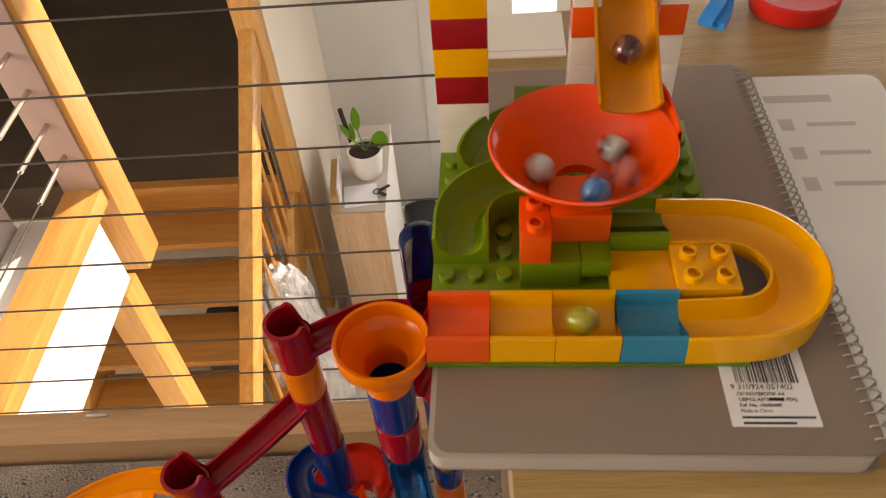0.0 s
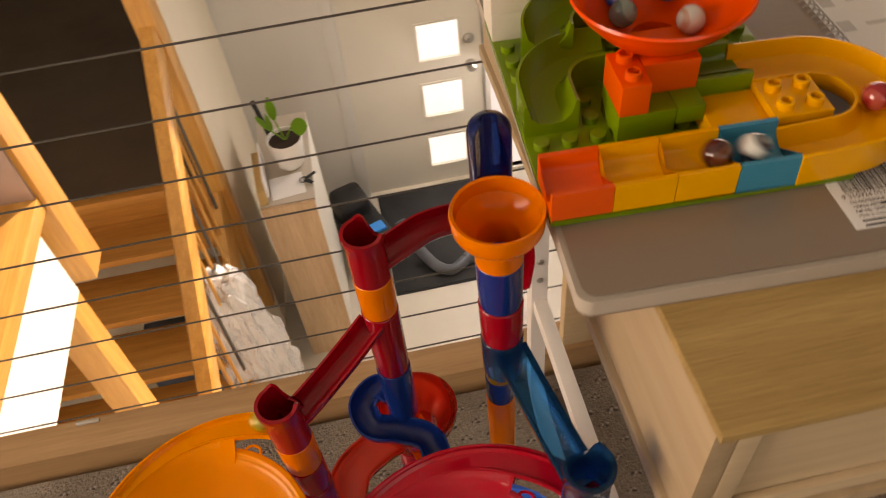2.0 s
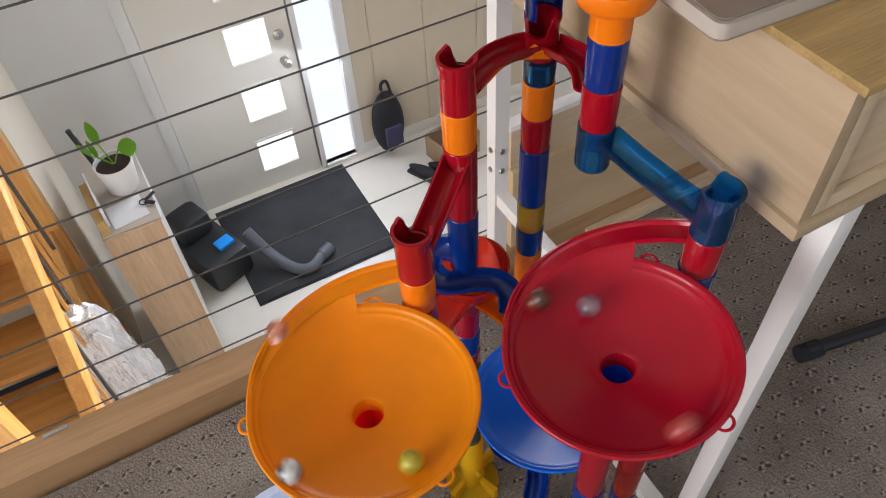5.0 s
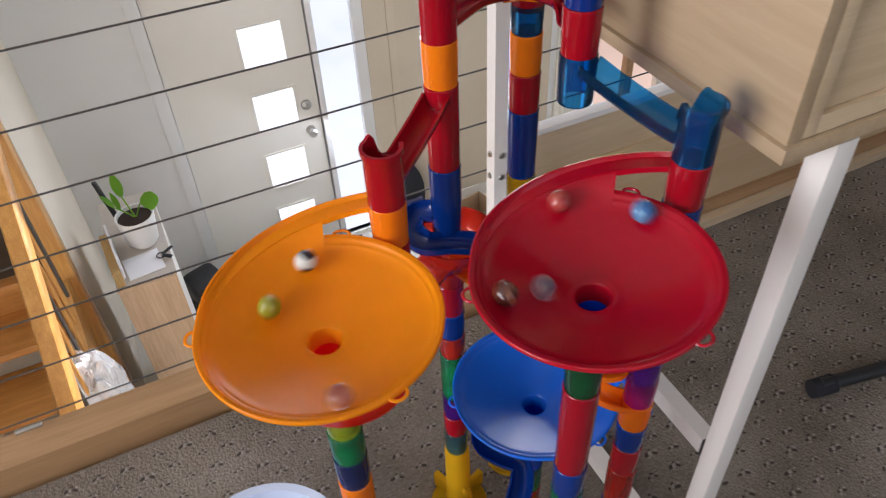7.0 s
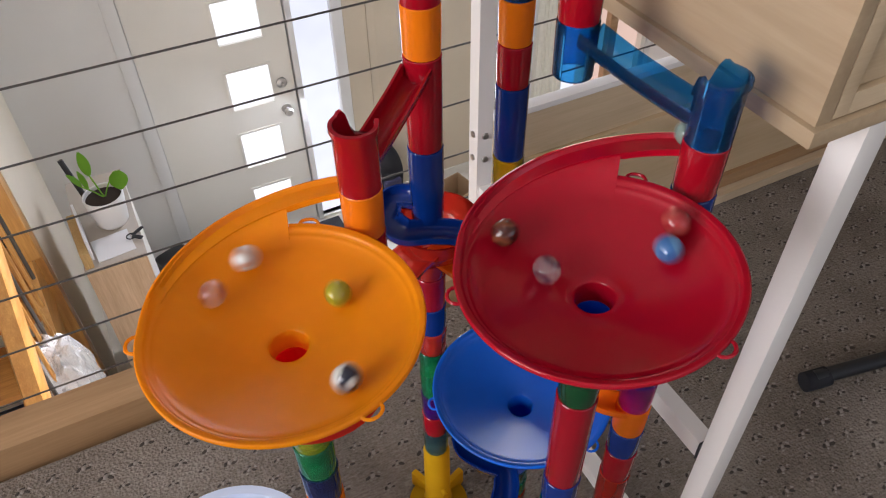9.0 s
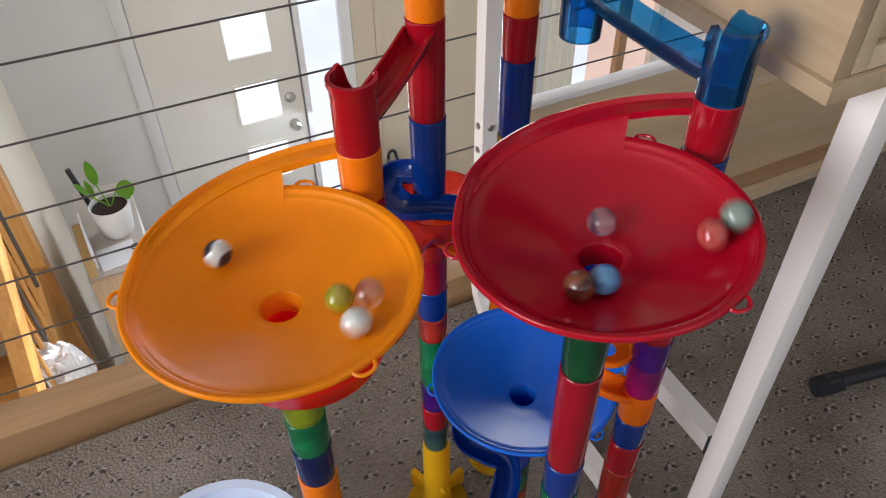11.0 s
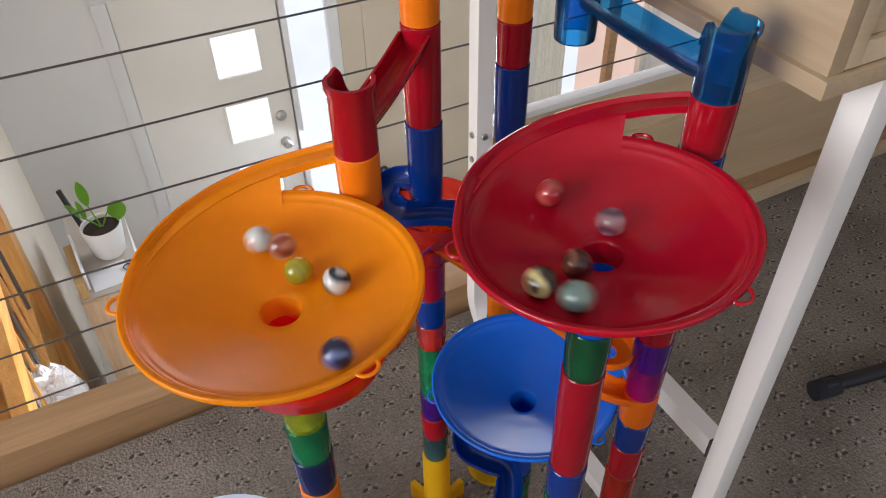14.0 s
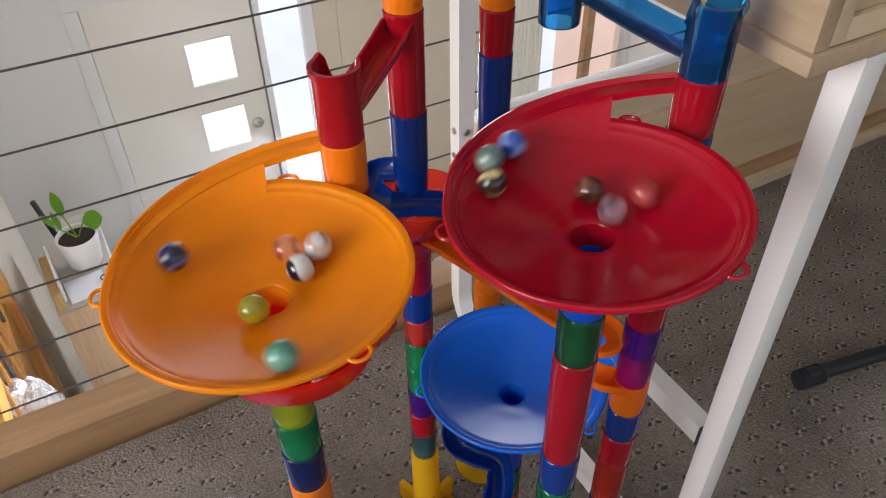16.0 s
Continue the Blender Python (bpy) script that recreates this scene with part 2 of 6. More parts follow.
def block(x0, y0, z0, x1, y1, z1, bevel=0.0, segs=2, bm=None):
    fresh = bmesh.new()
    r = bmesh.ops.create_cube(fresh, size=1.0)
    bmesh.ops.scale(fresh, vec=(x1 - x0, y1 - y0, z1 - z0), verts=r["verts"])
    bmesh.ops.translate(fresh, vec=((x0 + x1) / 2, (y0 + y1) / 2, (z0 + z1) / 2), verts=r["verts"])
    if bevel:
        bmesh.ops.bevel(fresh, geom=list(fresh.edges), offset=bevel, segments=segs, affect="EDGES", profile=0.7)
    if bm is None:
        return fresh
    merge(bm, fresh)
    return bm


def merge(bm, other, m=None):
    if m is not None:
        bmesh.ops.transform(other, matrix=m, verts=other.verts)
    tmp = bpy.data.meshes.new("tmp")
    other.to_mesh(tmp)
    other.free()
    bm.from_mesh(tmp)
    bpy.data.meshes.remove(tmp)
    return bm


def lathe(profile, seg=32, closed=True, at=(0, 0, 0)):
    """Turned body from (radius, height) points; closed joins the last point to the first."""
    bm = bmesh.new()
    rings = []
    for r, z in profile:
        if r < 1e-6:
            rings.append([bm.verts.new((at[0], at[1], at[2] + z))] * seg)
        else:
            rings.append([bm.verts.new((at[0] + r * math.cos(2 * math.pi * i / seg), at[1] + r * math.sin(2 * math.pi * i / seg), at[2] + z)) for i in range(seg)])
    pairs = list(zip(rings, rings[1:]))
    if closed:
        pairs.append((rings[-1], rings[0]))
    for a, b in pairs:
        for i in range(seg):
            j = (i + 1) % seg
            vs = []
            for v in (a[i], a[j], b[j], b[i]):
                if v not in vs:
                    vs.append(v)
            if len(vs) > 2:
                try:
                    bm.faces.new(vs)
                except ValueError:
                    pass
    return bm


def smooth_path(pts, n=6):
    """Catmull-Rom through the points."""
    P = [Vector(p) for p in pts]
    P = [P[0] * 2 - P[1]] + P + [P[-1] * 2 - P[-2]]
    out = []
    for i in range(1, len(P) - 2):
        a, b, c, d = P[i - 1:i + 3]
        for k in range(n):
            t = k / n
            out.append(0.5 * (2 * b + (c - a) * t + (2 * a - 5 * b + 4 * c - d) * t * t + (3 * b - a - 3 * c + d) * t ** 3))
    out.append(P[-2])
    return out


def sweep(pts, profile, ring=True, caps=True, taper=None):
    """A (side, up) profile carried along points, its up kept near z."""
    bm = bmesh.new()
    pts = [Vector(p) for p in pts]
    rows = []
    for i, p in enumerate(pts):
        d = (pts[min(i + 1, len(pts) - 1)] - pts[max(i - 1, 0)]).normalized()
        up0 = Vector((0, 0, 1)) if abs(d.z) < 0.95 else Vector((0, 1, 0))
        side = d.cross(up0).normalized()
        up = side.cross(d).normalized()
        k = taper(i / (len(pts) - 1)) if taper else 1.0
        rows.append([bm.verts.new(p + side * s * k + up * u * k) for s, u in profile])
    n = len(profile)
    for a, b in zip(rows, rows[1:]):
        for i in range(n if ring else n - 1):
            j = (i + 1) % n
            bm.faces.new((a[i], a[j], b[j], b[i]))
    if caps and ring:
        bm.faces.new(rows[0])
        bm.faces.new(rows[-1][::-1])
    return bm


def circle_profile(r, n=10):
    return [(r * math.cos(2 * math.pi * i / n), r * math.sin(2 * math.pi * i / n)) for i in range(n)]


def channel_profile(w, h, t=0.0018, n=8):
    """Half-pipe of inner half-width w and wall height h."""
    inner = [(-w * math.cos(math.pi * i / n), h - h * 1.0 * math.sin(math.pi * i / n) ** 0.8) for i in range(n + 1)]
    outer = [((w + t) * math.cos(math.pi * i / n), h - (h + t) * math.sin(math.pi * i / n) ** 0.8) for i in range(n + 1)]
    return inner + outer


def rod(a, b, r, n=12):
    return sweep([a, b], circle_profile(r, n))


def set_piece(name, bm, mat, label, category="", smooth=True):
    return tagged(new(name, solid(bm, mat, name, smooth)), label, category, kind="structure")


# ---- the stairwell, landing and hall ----
HALL = -2.80   # entry floor
MID = -1.43    # half landing
EDGE = 0.382   # carpet's edge along the railing

bm = block(-3.2, -2.7, -0.25, 3.6, EDGE - 0.011, 0.0)
block(-3.2, EDGE, -0.25, -1.5, 1.0, 0.0, bm=bm)
floor = set_piece("floor", bm, CARPET, "grey-brown loop-pile carpet with small pits on the landing", "carpet", False)
def carpet_loops(name, mat, label, lobes, height):
    """Small figures of the carpet's weave in staggered rows; lobes are (dx, dy, long, wide, turn)."""
    r = random.Random(4)
    bm = bmesh.new()
    row, y = 0, -0.80
    while y < EDGE - 0.022:
        x = -0.9 + (0.019 if row % 2 else 0.0)
        while x < 1.5:
            s, turn = r.uniform(0.92, 1.42), r.uniform(-0.35, 0.35)
            cx, cy = x + r.uniform(-0.003, 0.003), y + r.uniform(-0.003, 0.003)
            for dx, dy, w, h, a in lobes:
                k = r.uniform(0.6, 1.15) * s
                a += turn + r.uniform(-0.3, 0.3)
                px, py = cx + dx * s, cy + dy * s
                ring = [(k * (w * math.cos(q) * math.cos(a) - h * math.sin(q) * math.sin(a)), k * (w * math.cos(q) * math.sin(a) + h * math.sin(q) * math.cos(a))) for q in (0, 0.9, 1.8, 2.7, 3.6, 4.5, 5.4)]
                base = [bm.verts.new((px + u, py + v, 0.0003)) for u, v in ring]
                top = bm.verts.new((px, py, height * s))
                for i in range(7):
                    bm.faces.new((base[i], base[(i + 1) % 7], top))
            x += 0.038
        y += 0.026
        row += 1
    return tagged(new(name, solid(bm, mat, name)), label, "carpet", kind="stuff")
carpet_loops("carpet_tufts", painted("dark_carpet_loop", (0.075, 0.060, 0.048), 0.95, 0.2, 0.5), "dark pits of the landing carpet's woven pattern", ((-0.0048, 0.0, 0.0030, 0.0017, 0.5), (0.0040, -0.0016, 0.0034, 0.0017, -0.4), (0.0006, 0.0036, 0.0024, 0.0011, 0.1)), 0.0007)
carpet_loops("carpet_nap", painted("pale_carpet_loop", (0.34, 0.30, 0.255), 0.95, 0.1, 0.5), "pale raised loops beside the carpet's dark pits", ((0.0, 0.0004, 0.0030, 0.0020, 0.9), (0.0066, 0.0014, 0.0022, 0.0014, -0.3), (-0.0030, -0.0034, 0.0022, 0.0012, 0.2)), 0.0017)

set_piece("trim_landing_edge", block(-0.98, EDGE, -0.034, 3.6, 0.4395, 0.046, 0.004), BEAM_WOOD, "tan timber edge beam along the landing under the cable railing", "beam")
set_piece("wall_fascia_front", block(-0.98, 0.372, -0.25, 3.6, 0.437, -0.035), WALL, "white painted fascia under the landing's edge beam", "fascia")
# side edge of the stairwell
set_piece("trim_side_edge", block(-0.881, 0.4415, -0.05, -0.796, 1.057, -0.008, 0.003), PINE, "honey pine edging board on the stairwell's side", "beam")
set_piece("wall_fascia_side", block(-0.981, 0.4415, -0.255, -0.808, 0.997, -0.051), WALL, "white sunlit fascia under the stairwell's side edge", "fascia")
set_piece("wall_side_low", block(-1.5, 0.4415, -0.25, -0.986, 0.982, 0.08), painted("ledge_paint", (0.78, 0.78, 0.82), 0.5), "white painted ledge by the stair head", "wall")

# floors below
bm = block(-3.2, 0.2, HALL - 0.1, 3.6, 4.0, HALL)
set_piece("floor_hall", bm, TILE, "pale ceramic floor of the entry hall", "floor", False)
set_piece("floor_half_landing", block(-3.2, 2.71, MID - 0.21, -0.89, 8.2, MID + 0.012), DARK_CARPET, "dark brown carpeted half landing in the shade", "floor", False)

# walls that close the place
def wall_with_openings(name, axis, at, thick, lo, hi, z0, z1, holes, mat, label):
    """A wall in the plane axis = at, cut by (lo, hi, z0, z1) openings that do not overlap in span."""
    bm = bmesh.new()
    def put(a0, a1, c0, c1):
        if a1 - a0 < 1e-4 or c1 - c0 < 1e-4:
            return
        if axis == "y":
            block(a0, at, c0, a1, at + thick, c1, bm=bm)
        else:
            block(at, a0, c0, at + thick, a1, c1, bm=bm)
    cur = lo
    for h0, h1, g0, g1 in sorted(holes):
        put(cur, h0, z0, z1)
        put(h0, h1, z0, g0)
        put(h0, h1, g1, z1)
        cur = h1
    put(cur, hi, z0, z1)
    return set_piece(name, bm, mat, label, "wall", False)


DOOR_X0, DOOR_X1, DOOR_TOP = -0.152, 0.728, HALL + 2.06
wall_with_openings("wall_entry", "y", 3.79, 0.14, -0.91, 3.6, HALL, -0.44,
                   [(DOOR_X0, 0.738, HALL, DOOR_TOP), (0.768, 1.013, HALL + 0.03, DOOR_TOP), (2.50, 3.56, HALL + 0.25, -0.6)], WALL, "off-white painted wall round the front door")
wall_with_openings("wall_entry_upper", "y", 3.79, 0.14, -0.91, 3.6, -0.44, 2.5, [(0.62, 3.45, -0.40, 2.30)], WALL, "white wall with the tall window over the front door")
wall_with_openings("wall_west_room", "x", -3.34, 0.14, -2.7, 8.2, -2.95, 2.5, [(-1.45, 0.35, 0.55, 2.15)], WALL, "white wall with a window in the upper room")
wall_with_openings("wall_south", "y", -2.84, 0.14, -3.2, 3.6, -0.25, 2.5, [(0.0, 1.8, 0.6, 2.1)], WALL, "white wall with a window behind the desk")
set_piece("wall_east", block(3.6, -2.7, HALL, 3.74, 3.93, 2.5), WALL, "white side wall", "wall", False)
set_piece("wall_stair_back", block(-3.2, 8.2, HALL, -0.89, 8.34, 2.5), WALL, "wall at the end of the shaded half landing", "wall", False)
set_piece("wall_hall_west", block(-0.91, 2.77, HALL, -0.83, 3.79, 2.5), CREAM, "cream wall end beside the stairs", "wall", False)
set_piece("wall_mid_right", block(-0.91, 3.80, HALL, -0.83, 8.2, 2.5), WALL, "wall along the half landing", "wall", False)
set_piece("wall_under_landing", block(-3.2, 0.2, HALL, 3.6, 0.28, -0.25), WALL, "white wall under the landing", "wall", False)
set_piece("ceiling", block(-3.34, 3.93, 2.5, -0.83, 8.34, 2.62, bm=block(-3.34, -2.84, 2.5, 3.74, 3.93, 2.62)), WALL, "plain white ceiling", "ceiling", False)
set_piece("wall_mid_low", block(-3.2, 2.71, HALL, -0.91, 2.79, MID - 0.21), CREAM, "cream wall under the half landing", "wall", False)

# cable railing along the landing
railing = thing("cable_railing", "horizontal steel cable railing above the timber edge", "railing")
for i in range(11):
    z = 0.0792 + 0.0831 * i
    part("cable", rod((-1.9, 0.421, z), (3.58, 0.421, z), 0.0013, 8), STEEL, railing)
part("handrail", block(-1.9, 0.394, 0.98, 3.58, 0.454, 1.02, 0.006), PINE_X, railing, "honey pine handrail above the cables")
part("end_post", block(3.50, 0.39, 0.046, 3.56, 0.44, 0.98, 0.003), PINE_Z, railing)
part("anchor", lathe([(0.004, 0), (0.004, 0.03), (0.0028, 0.034), (0.0, 0.034)], 10, False), CHROME, railing, m=pose(-0.60, 0.421, 0.063, 0, 90, 0))

# newel at the stair head with the second cable run
newel = thing("newel_post", "sunlit honey pine newel post hung over the stairwell edge", "post", pose(0.004, -0.003, -0.02))
part("shaft", block(-0.89, 1.06, -0.27, -0.79, 1.15, 1.05, 0.006), PINE_Z, newel)
# added layer: the pine's shaded near face is put in as mauve colour
part("shade_layer", block(-0.889, 1.051, -0.01, -0.803, 1.0598, 1.05, 0.003), painted("mauve_shade", (0.45, 0.31, 0.25), 0.6), newel, "added mauve-brown layer that colours the shade onto the post's near face")
run2 = thing("side_cable_railing", "steel cables with turnbuckles at the stair head", "railing", pose(0.003, 0, -0.018))
for i in range(7):
    z = 0.107 + 0.084 * i
    part("cable", rod((-0.842, -1.6, z), (-0.842, 0.92, z), 0.0017, 8), STEEL, run2)
    part("turnbuckle", sweep([(-0.842, 0.90, z), (-0.842, 0.925, z), (-0.842, 1.03, z), (-0.842, 1.052, z)], circle_profile(0.0055, 10)), CHROME, run2)
low_newel = thing("lower_newel_post", "honey pine post under the stair head", "post", pose(0.02, -0.03, 0))
part("shaft", block(-1.06, 1.18, HALL, -0.97, 1.27, -0.50, 0.006), PINE_Z, low_newel)

# open-tread flight down to the hall
stairs = thing("staircase", "open-tread honey pine staircase with balusters going down to the hall", "staircase", pose(0.04, -0.09, 0.012), kind="structure")
N_TREADS = 7
for i in range(N_TREADS):
    z = MID - 0.178 * (i + 1)
    y1 = 2.80 - 0.236 * i
    part("tread", block(-1.95, y1 - 0.29, z - 0.04, -0.945, y1 + 0.02, z, 0.006), PINE_X, stairs)
part("landing_nosing", block(-1.95, 2.74, MID - 0.05, -0.945, 2.80, MID + 0.004, 0.005), PINE_X, stairs)
part("riser", block(-1.95, 2.775, MID - 0.178, -0.945, 2.795, MID - 0.05), PINE_X, stairs)
part("stringer", sweep([(-0.925, 2.86, MID - 0.10), (-0.925, 1.05, MID - 0.10 - 1.81 * 0.754)], [(-0.018, -0.13), (0.018, -0.13), (0.018, 0.13), (-0.018, 0.13)]), PINE, stairs)
part("stringer", sweep([(-1.97, 2.86, MID - 0.10), (-1.97, 1.05, MID - 0.10 - 1.81 * 0.754)], [(-0.018, -0.13), (0.018, -0.13), (0.018, 0.13), (-0.018, 0.13)]), PINE, stairs)
rail_a, rail_b = Vector((-0.90, 2.68, -0.53)), Vector((-0.90, 1.02, -1.68))
part("handrail", sweep([rail_a, rail_b], [(-0.03, -0.090), (0.03, -0.090), (0.033, -0.084), (0.033, 0.012), (0.026, 0.022), (-0.026, 0.022), (-0.033, 0.012), (-0.033, -0.084)]), PINE, stairs)
part("stair_post", block(-0.945, 2.66, MID, -0.855, 2.76, -0.30, 0.008), PINE_Z, stairs)
part("wall_post", block(-0.945, 2.78, HALL + 0.3, -0.872, 2.858, 0.0, 0.004), PINE_Z, stairs)
for i in range(15):
    k = 0.06 + 0.90 * i / 14
    p = rail_a.lerp(rail_b, k)
    part("baluster", rod((p.x - 0.005, p.y, p.z), (p.x - 0.005, p.y, p.z - 0.86), 0.0085, 8), PINE_Z if i % 3 else STEEL, stairs)

# ---- front door, sidelight and the wall panels ----
door = thing("door_1", "white front door with four small square glass panes", "door", kind="structure")
PANES = [-1.174 - 0.4426 * i for i in range(4)]
PX, PH = 0.453, 0.1297
bm = bmesh.new()
def slab(x0, x1, z0, z1):
    block(x0, 3.805, z0, x1, 3.845, z1, bm=bm)
slab(DOOR_X0 + 0.004, PX - PH, HALL + 0.012, DOOR_TOP - 0.004)
slab(PX + PH, DOOR_X1 - 0.002, HALL + 0.012, DOOR_TOP - 0.004)
zs = [DOOR_TOP - 0.004] + [v for c in PANES for v in (c + PH, c - PH)] + [HALL + 0.012]
for a, b in zip(zs[0::2], zs[1::2]):
    slab(PX - PH, PX + PH, b, a)
part("leaf", bm, TRIM, door, smooth=False)
for c in PANES:
    part("pane", block(PX - PH, 3.82, c - PH, PX + PH, 3.83, c + PH), GLASS_GLOW, door, "frosted glass pane bright with daylight")
    bm = bmesh.new()
    for x0, x1, z0, z1 in ((PX - PH - 0.014, PX + PH + 0.014, c + PH, c + PH + 0.014), (PX - PH - 0.014, PX + PH + 0.014, c - PH - 0.014, c - PH), (PX - PH - 0.014, PX - PH, c - PH, c + PH), (PX + PH, PX + PH + 0.014, c - PH, c + PH)):
        block(x0, 3.798, z0, x1, 3.805, z1, bm=bm)
    part("pane_bead", bm, TRIM, door, smooth=False)
knob = lathe([(0.0, 0), (0.032, 0.0), (0.032, 0.008), (0.013, 0.012), (0.012, 0.035), (0.026, 0.042), (0.030, 0.056), (0.022, 0.07), (0.0, 0.073)], 20, False)
part("door_knob", knob, CHROME, door, "brushed metal knob", m=pose(0.648, 3.805, -1.822, 90, 0, 0))
bolt = lathe([(0.0, 0), (0.034, 0.0), (0.034, 0.012), (0.026, 0.018), (0.008, 0.02), (0.008, 0.036), (0.0, 0.037)], 20, False)
part("deadbolt", bolt, CHROME, door, "round metal deadbolt", m=pose(0.646, 3.805, -1.633, 90, 0, 0))
frame_1 = thing("door_frame", "white timber door frame and sidelight surround", "door frame", kind="structure")
for x0, x1 in ((DOOR_X0 - 0.075, DOOR_X0), (0.735, 0.771), (1.013, 1.083)):
    part("jamb", block(x0, 3.7815, HALL, x1, 3.789, DOOR_TOP + 0.005, 0.002), WALL, frame_1)
part("head", block(DOOR_X0 - 0.075, 3.7815, DOOR_TOP + 0.006, 1.083, 3.789, DOOR_TOP + 0.08, 0.002), WALL, frame_1)
for x0, x1 in ((DOOR_X0, DOOR_X0 + 0.03), (DOOR_X1 - 0.03, 0.738)):
    part("door_stop", block(x0, 3.848, HALL, x1, 3.868, DOOR_TOP), WALL, frame_1)
part("door_stop", block(DOOR_X0 + 0.031, 3.848, DOOR_TOP - 0.03, DOOR_X1 - 0.031, 3.868, DOOR_TOP), WALL, frame_1)
sidelight = thing("window_1", "tall frosted sidelight glowing beside the front door", "window", kind="structure")
part("pane", block(0.770, 3.83, HALL + 0.03, 1.012, 3.84, DOOR_TOP), SIDE_GLOW, sidelight)
part("window_sill", block(0.770, 3.77, HALL + 0.0, 1.012, 3.829, HALL + 0.03), TRIM, sidelight)
hallwin = thing("window_2", "tall hall window with a pale drawn-back curtain and sunlit brick outside", "window", kind="structure")
part("pane", block(2.50, 3.88, HALL + 0.25, 2.96, 3.89, -0.6), SIDE_GLOW, hallwin)
part("pane", block(2.965, 3.88, HALL + 0.25, 3.56, 3.89, -0.6), BRICK_GLOW, hallwin, "clear pane with sunlit brick behind it")
for x, w, mat in ((2.50, 0.03, TRIM), (3.19, 0.07, BEAM_WOOD), (3.52, 0.04, TRIM)):
    part("window_frame", block(x, 3.81, HALL + 0.25, x + w, 3.87, -0.6, 0.003), mat, hallwin)
part("window_sill", block(2.46, 3.74, HALL + 0.20, 3.59, 3.87, HALL + 0.249), TRIM, hallwin)
bm = bmesh.new()
rows = []
for k in range(49):
    x = 2.535 + 0.27 * k / 48
    y = 3.840 + 0.013 * math.sin(k * 1.05) + 0.004 * math.sin(k * 0.37)
    rows.append([bm.verts.new(v) for v in ((x, y, HALL + 0.252), (x, y, -0.602), (x, y + 0.003, -0.602), (x, y + 0.003, HALL + 0.252))])
for a, b in zip(rows, rows[1:]):
    for k in range(4):
        bm.faces.new((a[k], a[(k + 1) % 4], b[(k + 1) % 4], b[k]))
bm.faces.new(rows[0])
bm.faces.new(rows[-1][::-1])
curtain = thing("curtain", "cream curtain drawn back beside the hall window", "curtain")
part("cloth", bm, plastic("curtain_cloth", (0.90, 0.87, 0.78), 0.9, thin=0.6, spec=0.1), curtain, angle=80)
wallpanel = thing("wall_panel", "cream panelled wall with upright cover strips", "panel", kind="structure")
PANEL_CREAM = painted("panel_cream", (0.66, 0.57, 0.43), 0.6, 0.04)
for x0, x1 in ((1.085, 1.232), (1.284, 1.632), (1.684, 2.052), (2.104, 2.46)):
    part("panel", block(x0, 3.783, HALL + 0.091, x1, 3.789, -0.45), PANEL_CREAM, wallpanel, smooth=False)
for x in (1.233, 1.633, 2.053):
    part("cover_strip", block(x, 3.775, HALL, x + 0.05, 3.789, -0.45, 0.002), PANEL_CREAM, wallpanel)
part("skirting", block(1.284, 3.773, HALL, 2.45, 3.789, HALL + 0.09, 0.003), TRIM, wallpanel)
part("skirting", block(-0.83, 3.773, HALL, DOOR_X0 - 0.076, 3.789, HALL + 0.09, 0.003), TRIM, wallpanel)

# ---- things in the hall below ----
mat_ob = thing("doormat", "charcoal ribbed doormat inside the front door", "mat", pose(0.012, -0.11, 0))
part("pad", block(-0.12, 2.93, HALL + 0.001, 0.86, 3.865, HALL + 0.006, 0.002), MAT_RUBBER, mat_ob, "rubber backing")
part("mat_top", block(-0.105, 2.945, HALL + 0.0065, 0.845, 3.85, HALL + 0.013, 0.003), painted("mat_pile", (0.045, 0.046, 0.05), 0.95, 0.25, 1.0), mat_ob, "charcoal pile")
cab = thing("shoe_cabinet", "tall narrow oak-ended cabinet with a white front", "cabinet", pose(0.0275, -0.0785, 0))
part("end_panel", block(-0.70, 2.58, HALL, -0.435, 2.60, -1.535, 0.002), CABINET_WOOD, cab, "oak-grain end panel")
part("body", block(-0.70, 2.60, HALL, -0.452, 3.30, -1.55, 0.002), CABINET_WOOD, cab)
part("door", block(-0.450, 2.602, HALL + 0.05, -0.432, 3.298, -1.555, 0.002), TRIM, cab, "white cabinet front")
part("top", block(-0.705, 2.602, -1.549, -0.43, 3.305, -1.53, 0.002), painted("cabinet_top", (0.55, 0.49, 0.42), 0.4), cab)
pot = thing("potted_plant", "young green plant in a white ceramic pot on the cabinet", "plant", pose(-0.502, 2.812, -1.529))
part("pot", lathe([(0.0, 0.0), (0.06, 0.0), (0.075, 0.02), (0.092, 0.165), (0.09, 0.172), (0.084, 0.17), (0.082, 0.14), (0.0, 0.138)], 32, False), POT_WHITE, pot)
part("soil", lathe([(0.0, 0.158), (0.05, 0.156), (0.0825, 0.150), (0.0825, 0.141), (0.0, 0.141)], 24, False), SOIL, pot)
def leaf(w, l):
    bm = bmesh.new()
    n = 6
    rows = []
    for i in range(n + 1):
        q = i / n
        hw = w * math.sin(math.pi * min(1, q * 0.92 + 0.06)) ** 0.7
        rows.append([bm.verts.new((s * hw, q * l, -0.25 * l * q * q + abs(s) * 0.2 * hw)) for s in (-1, 0, 1)])
    for a, b in zip(rows, rows[1:]):
        for i in range(2):
            bm.faces.new((a[i], a[i + 1], b[i + 1], b[i]))
    ex = bmesh.ops.solidify(bm, geom=list(bm.faces), thickness=0.0012)
    return bm
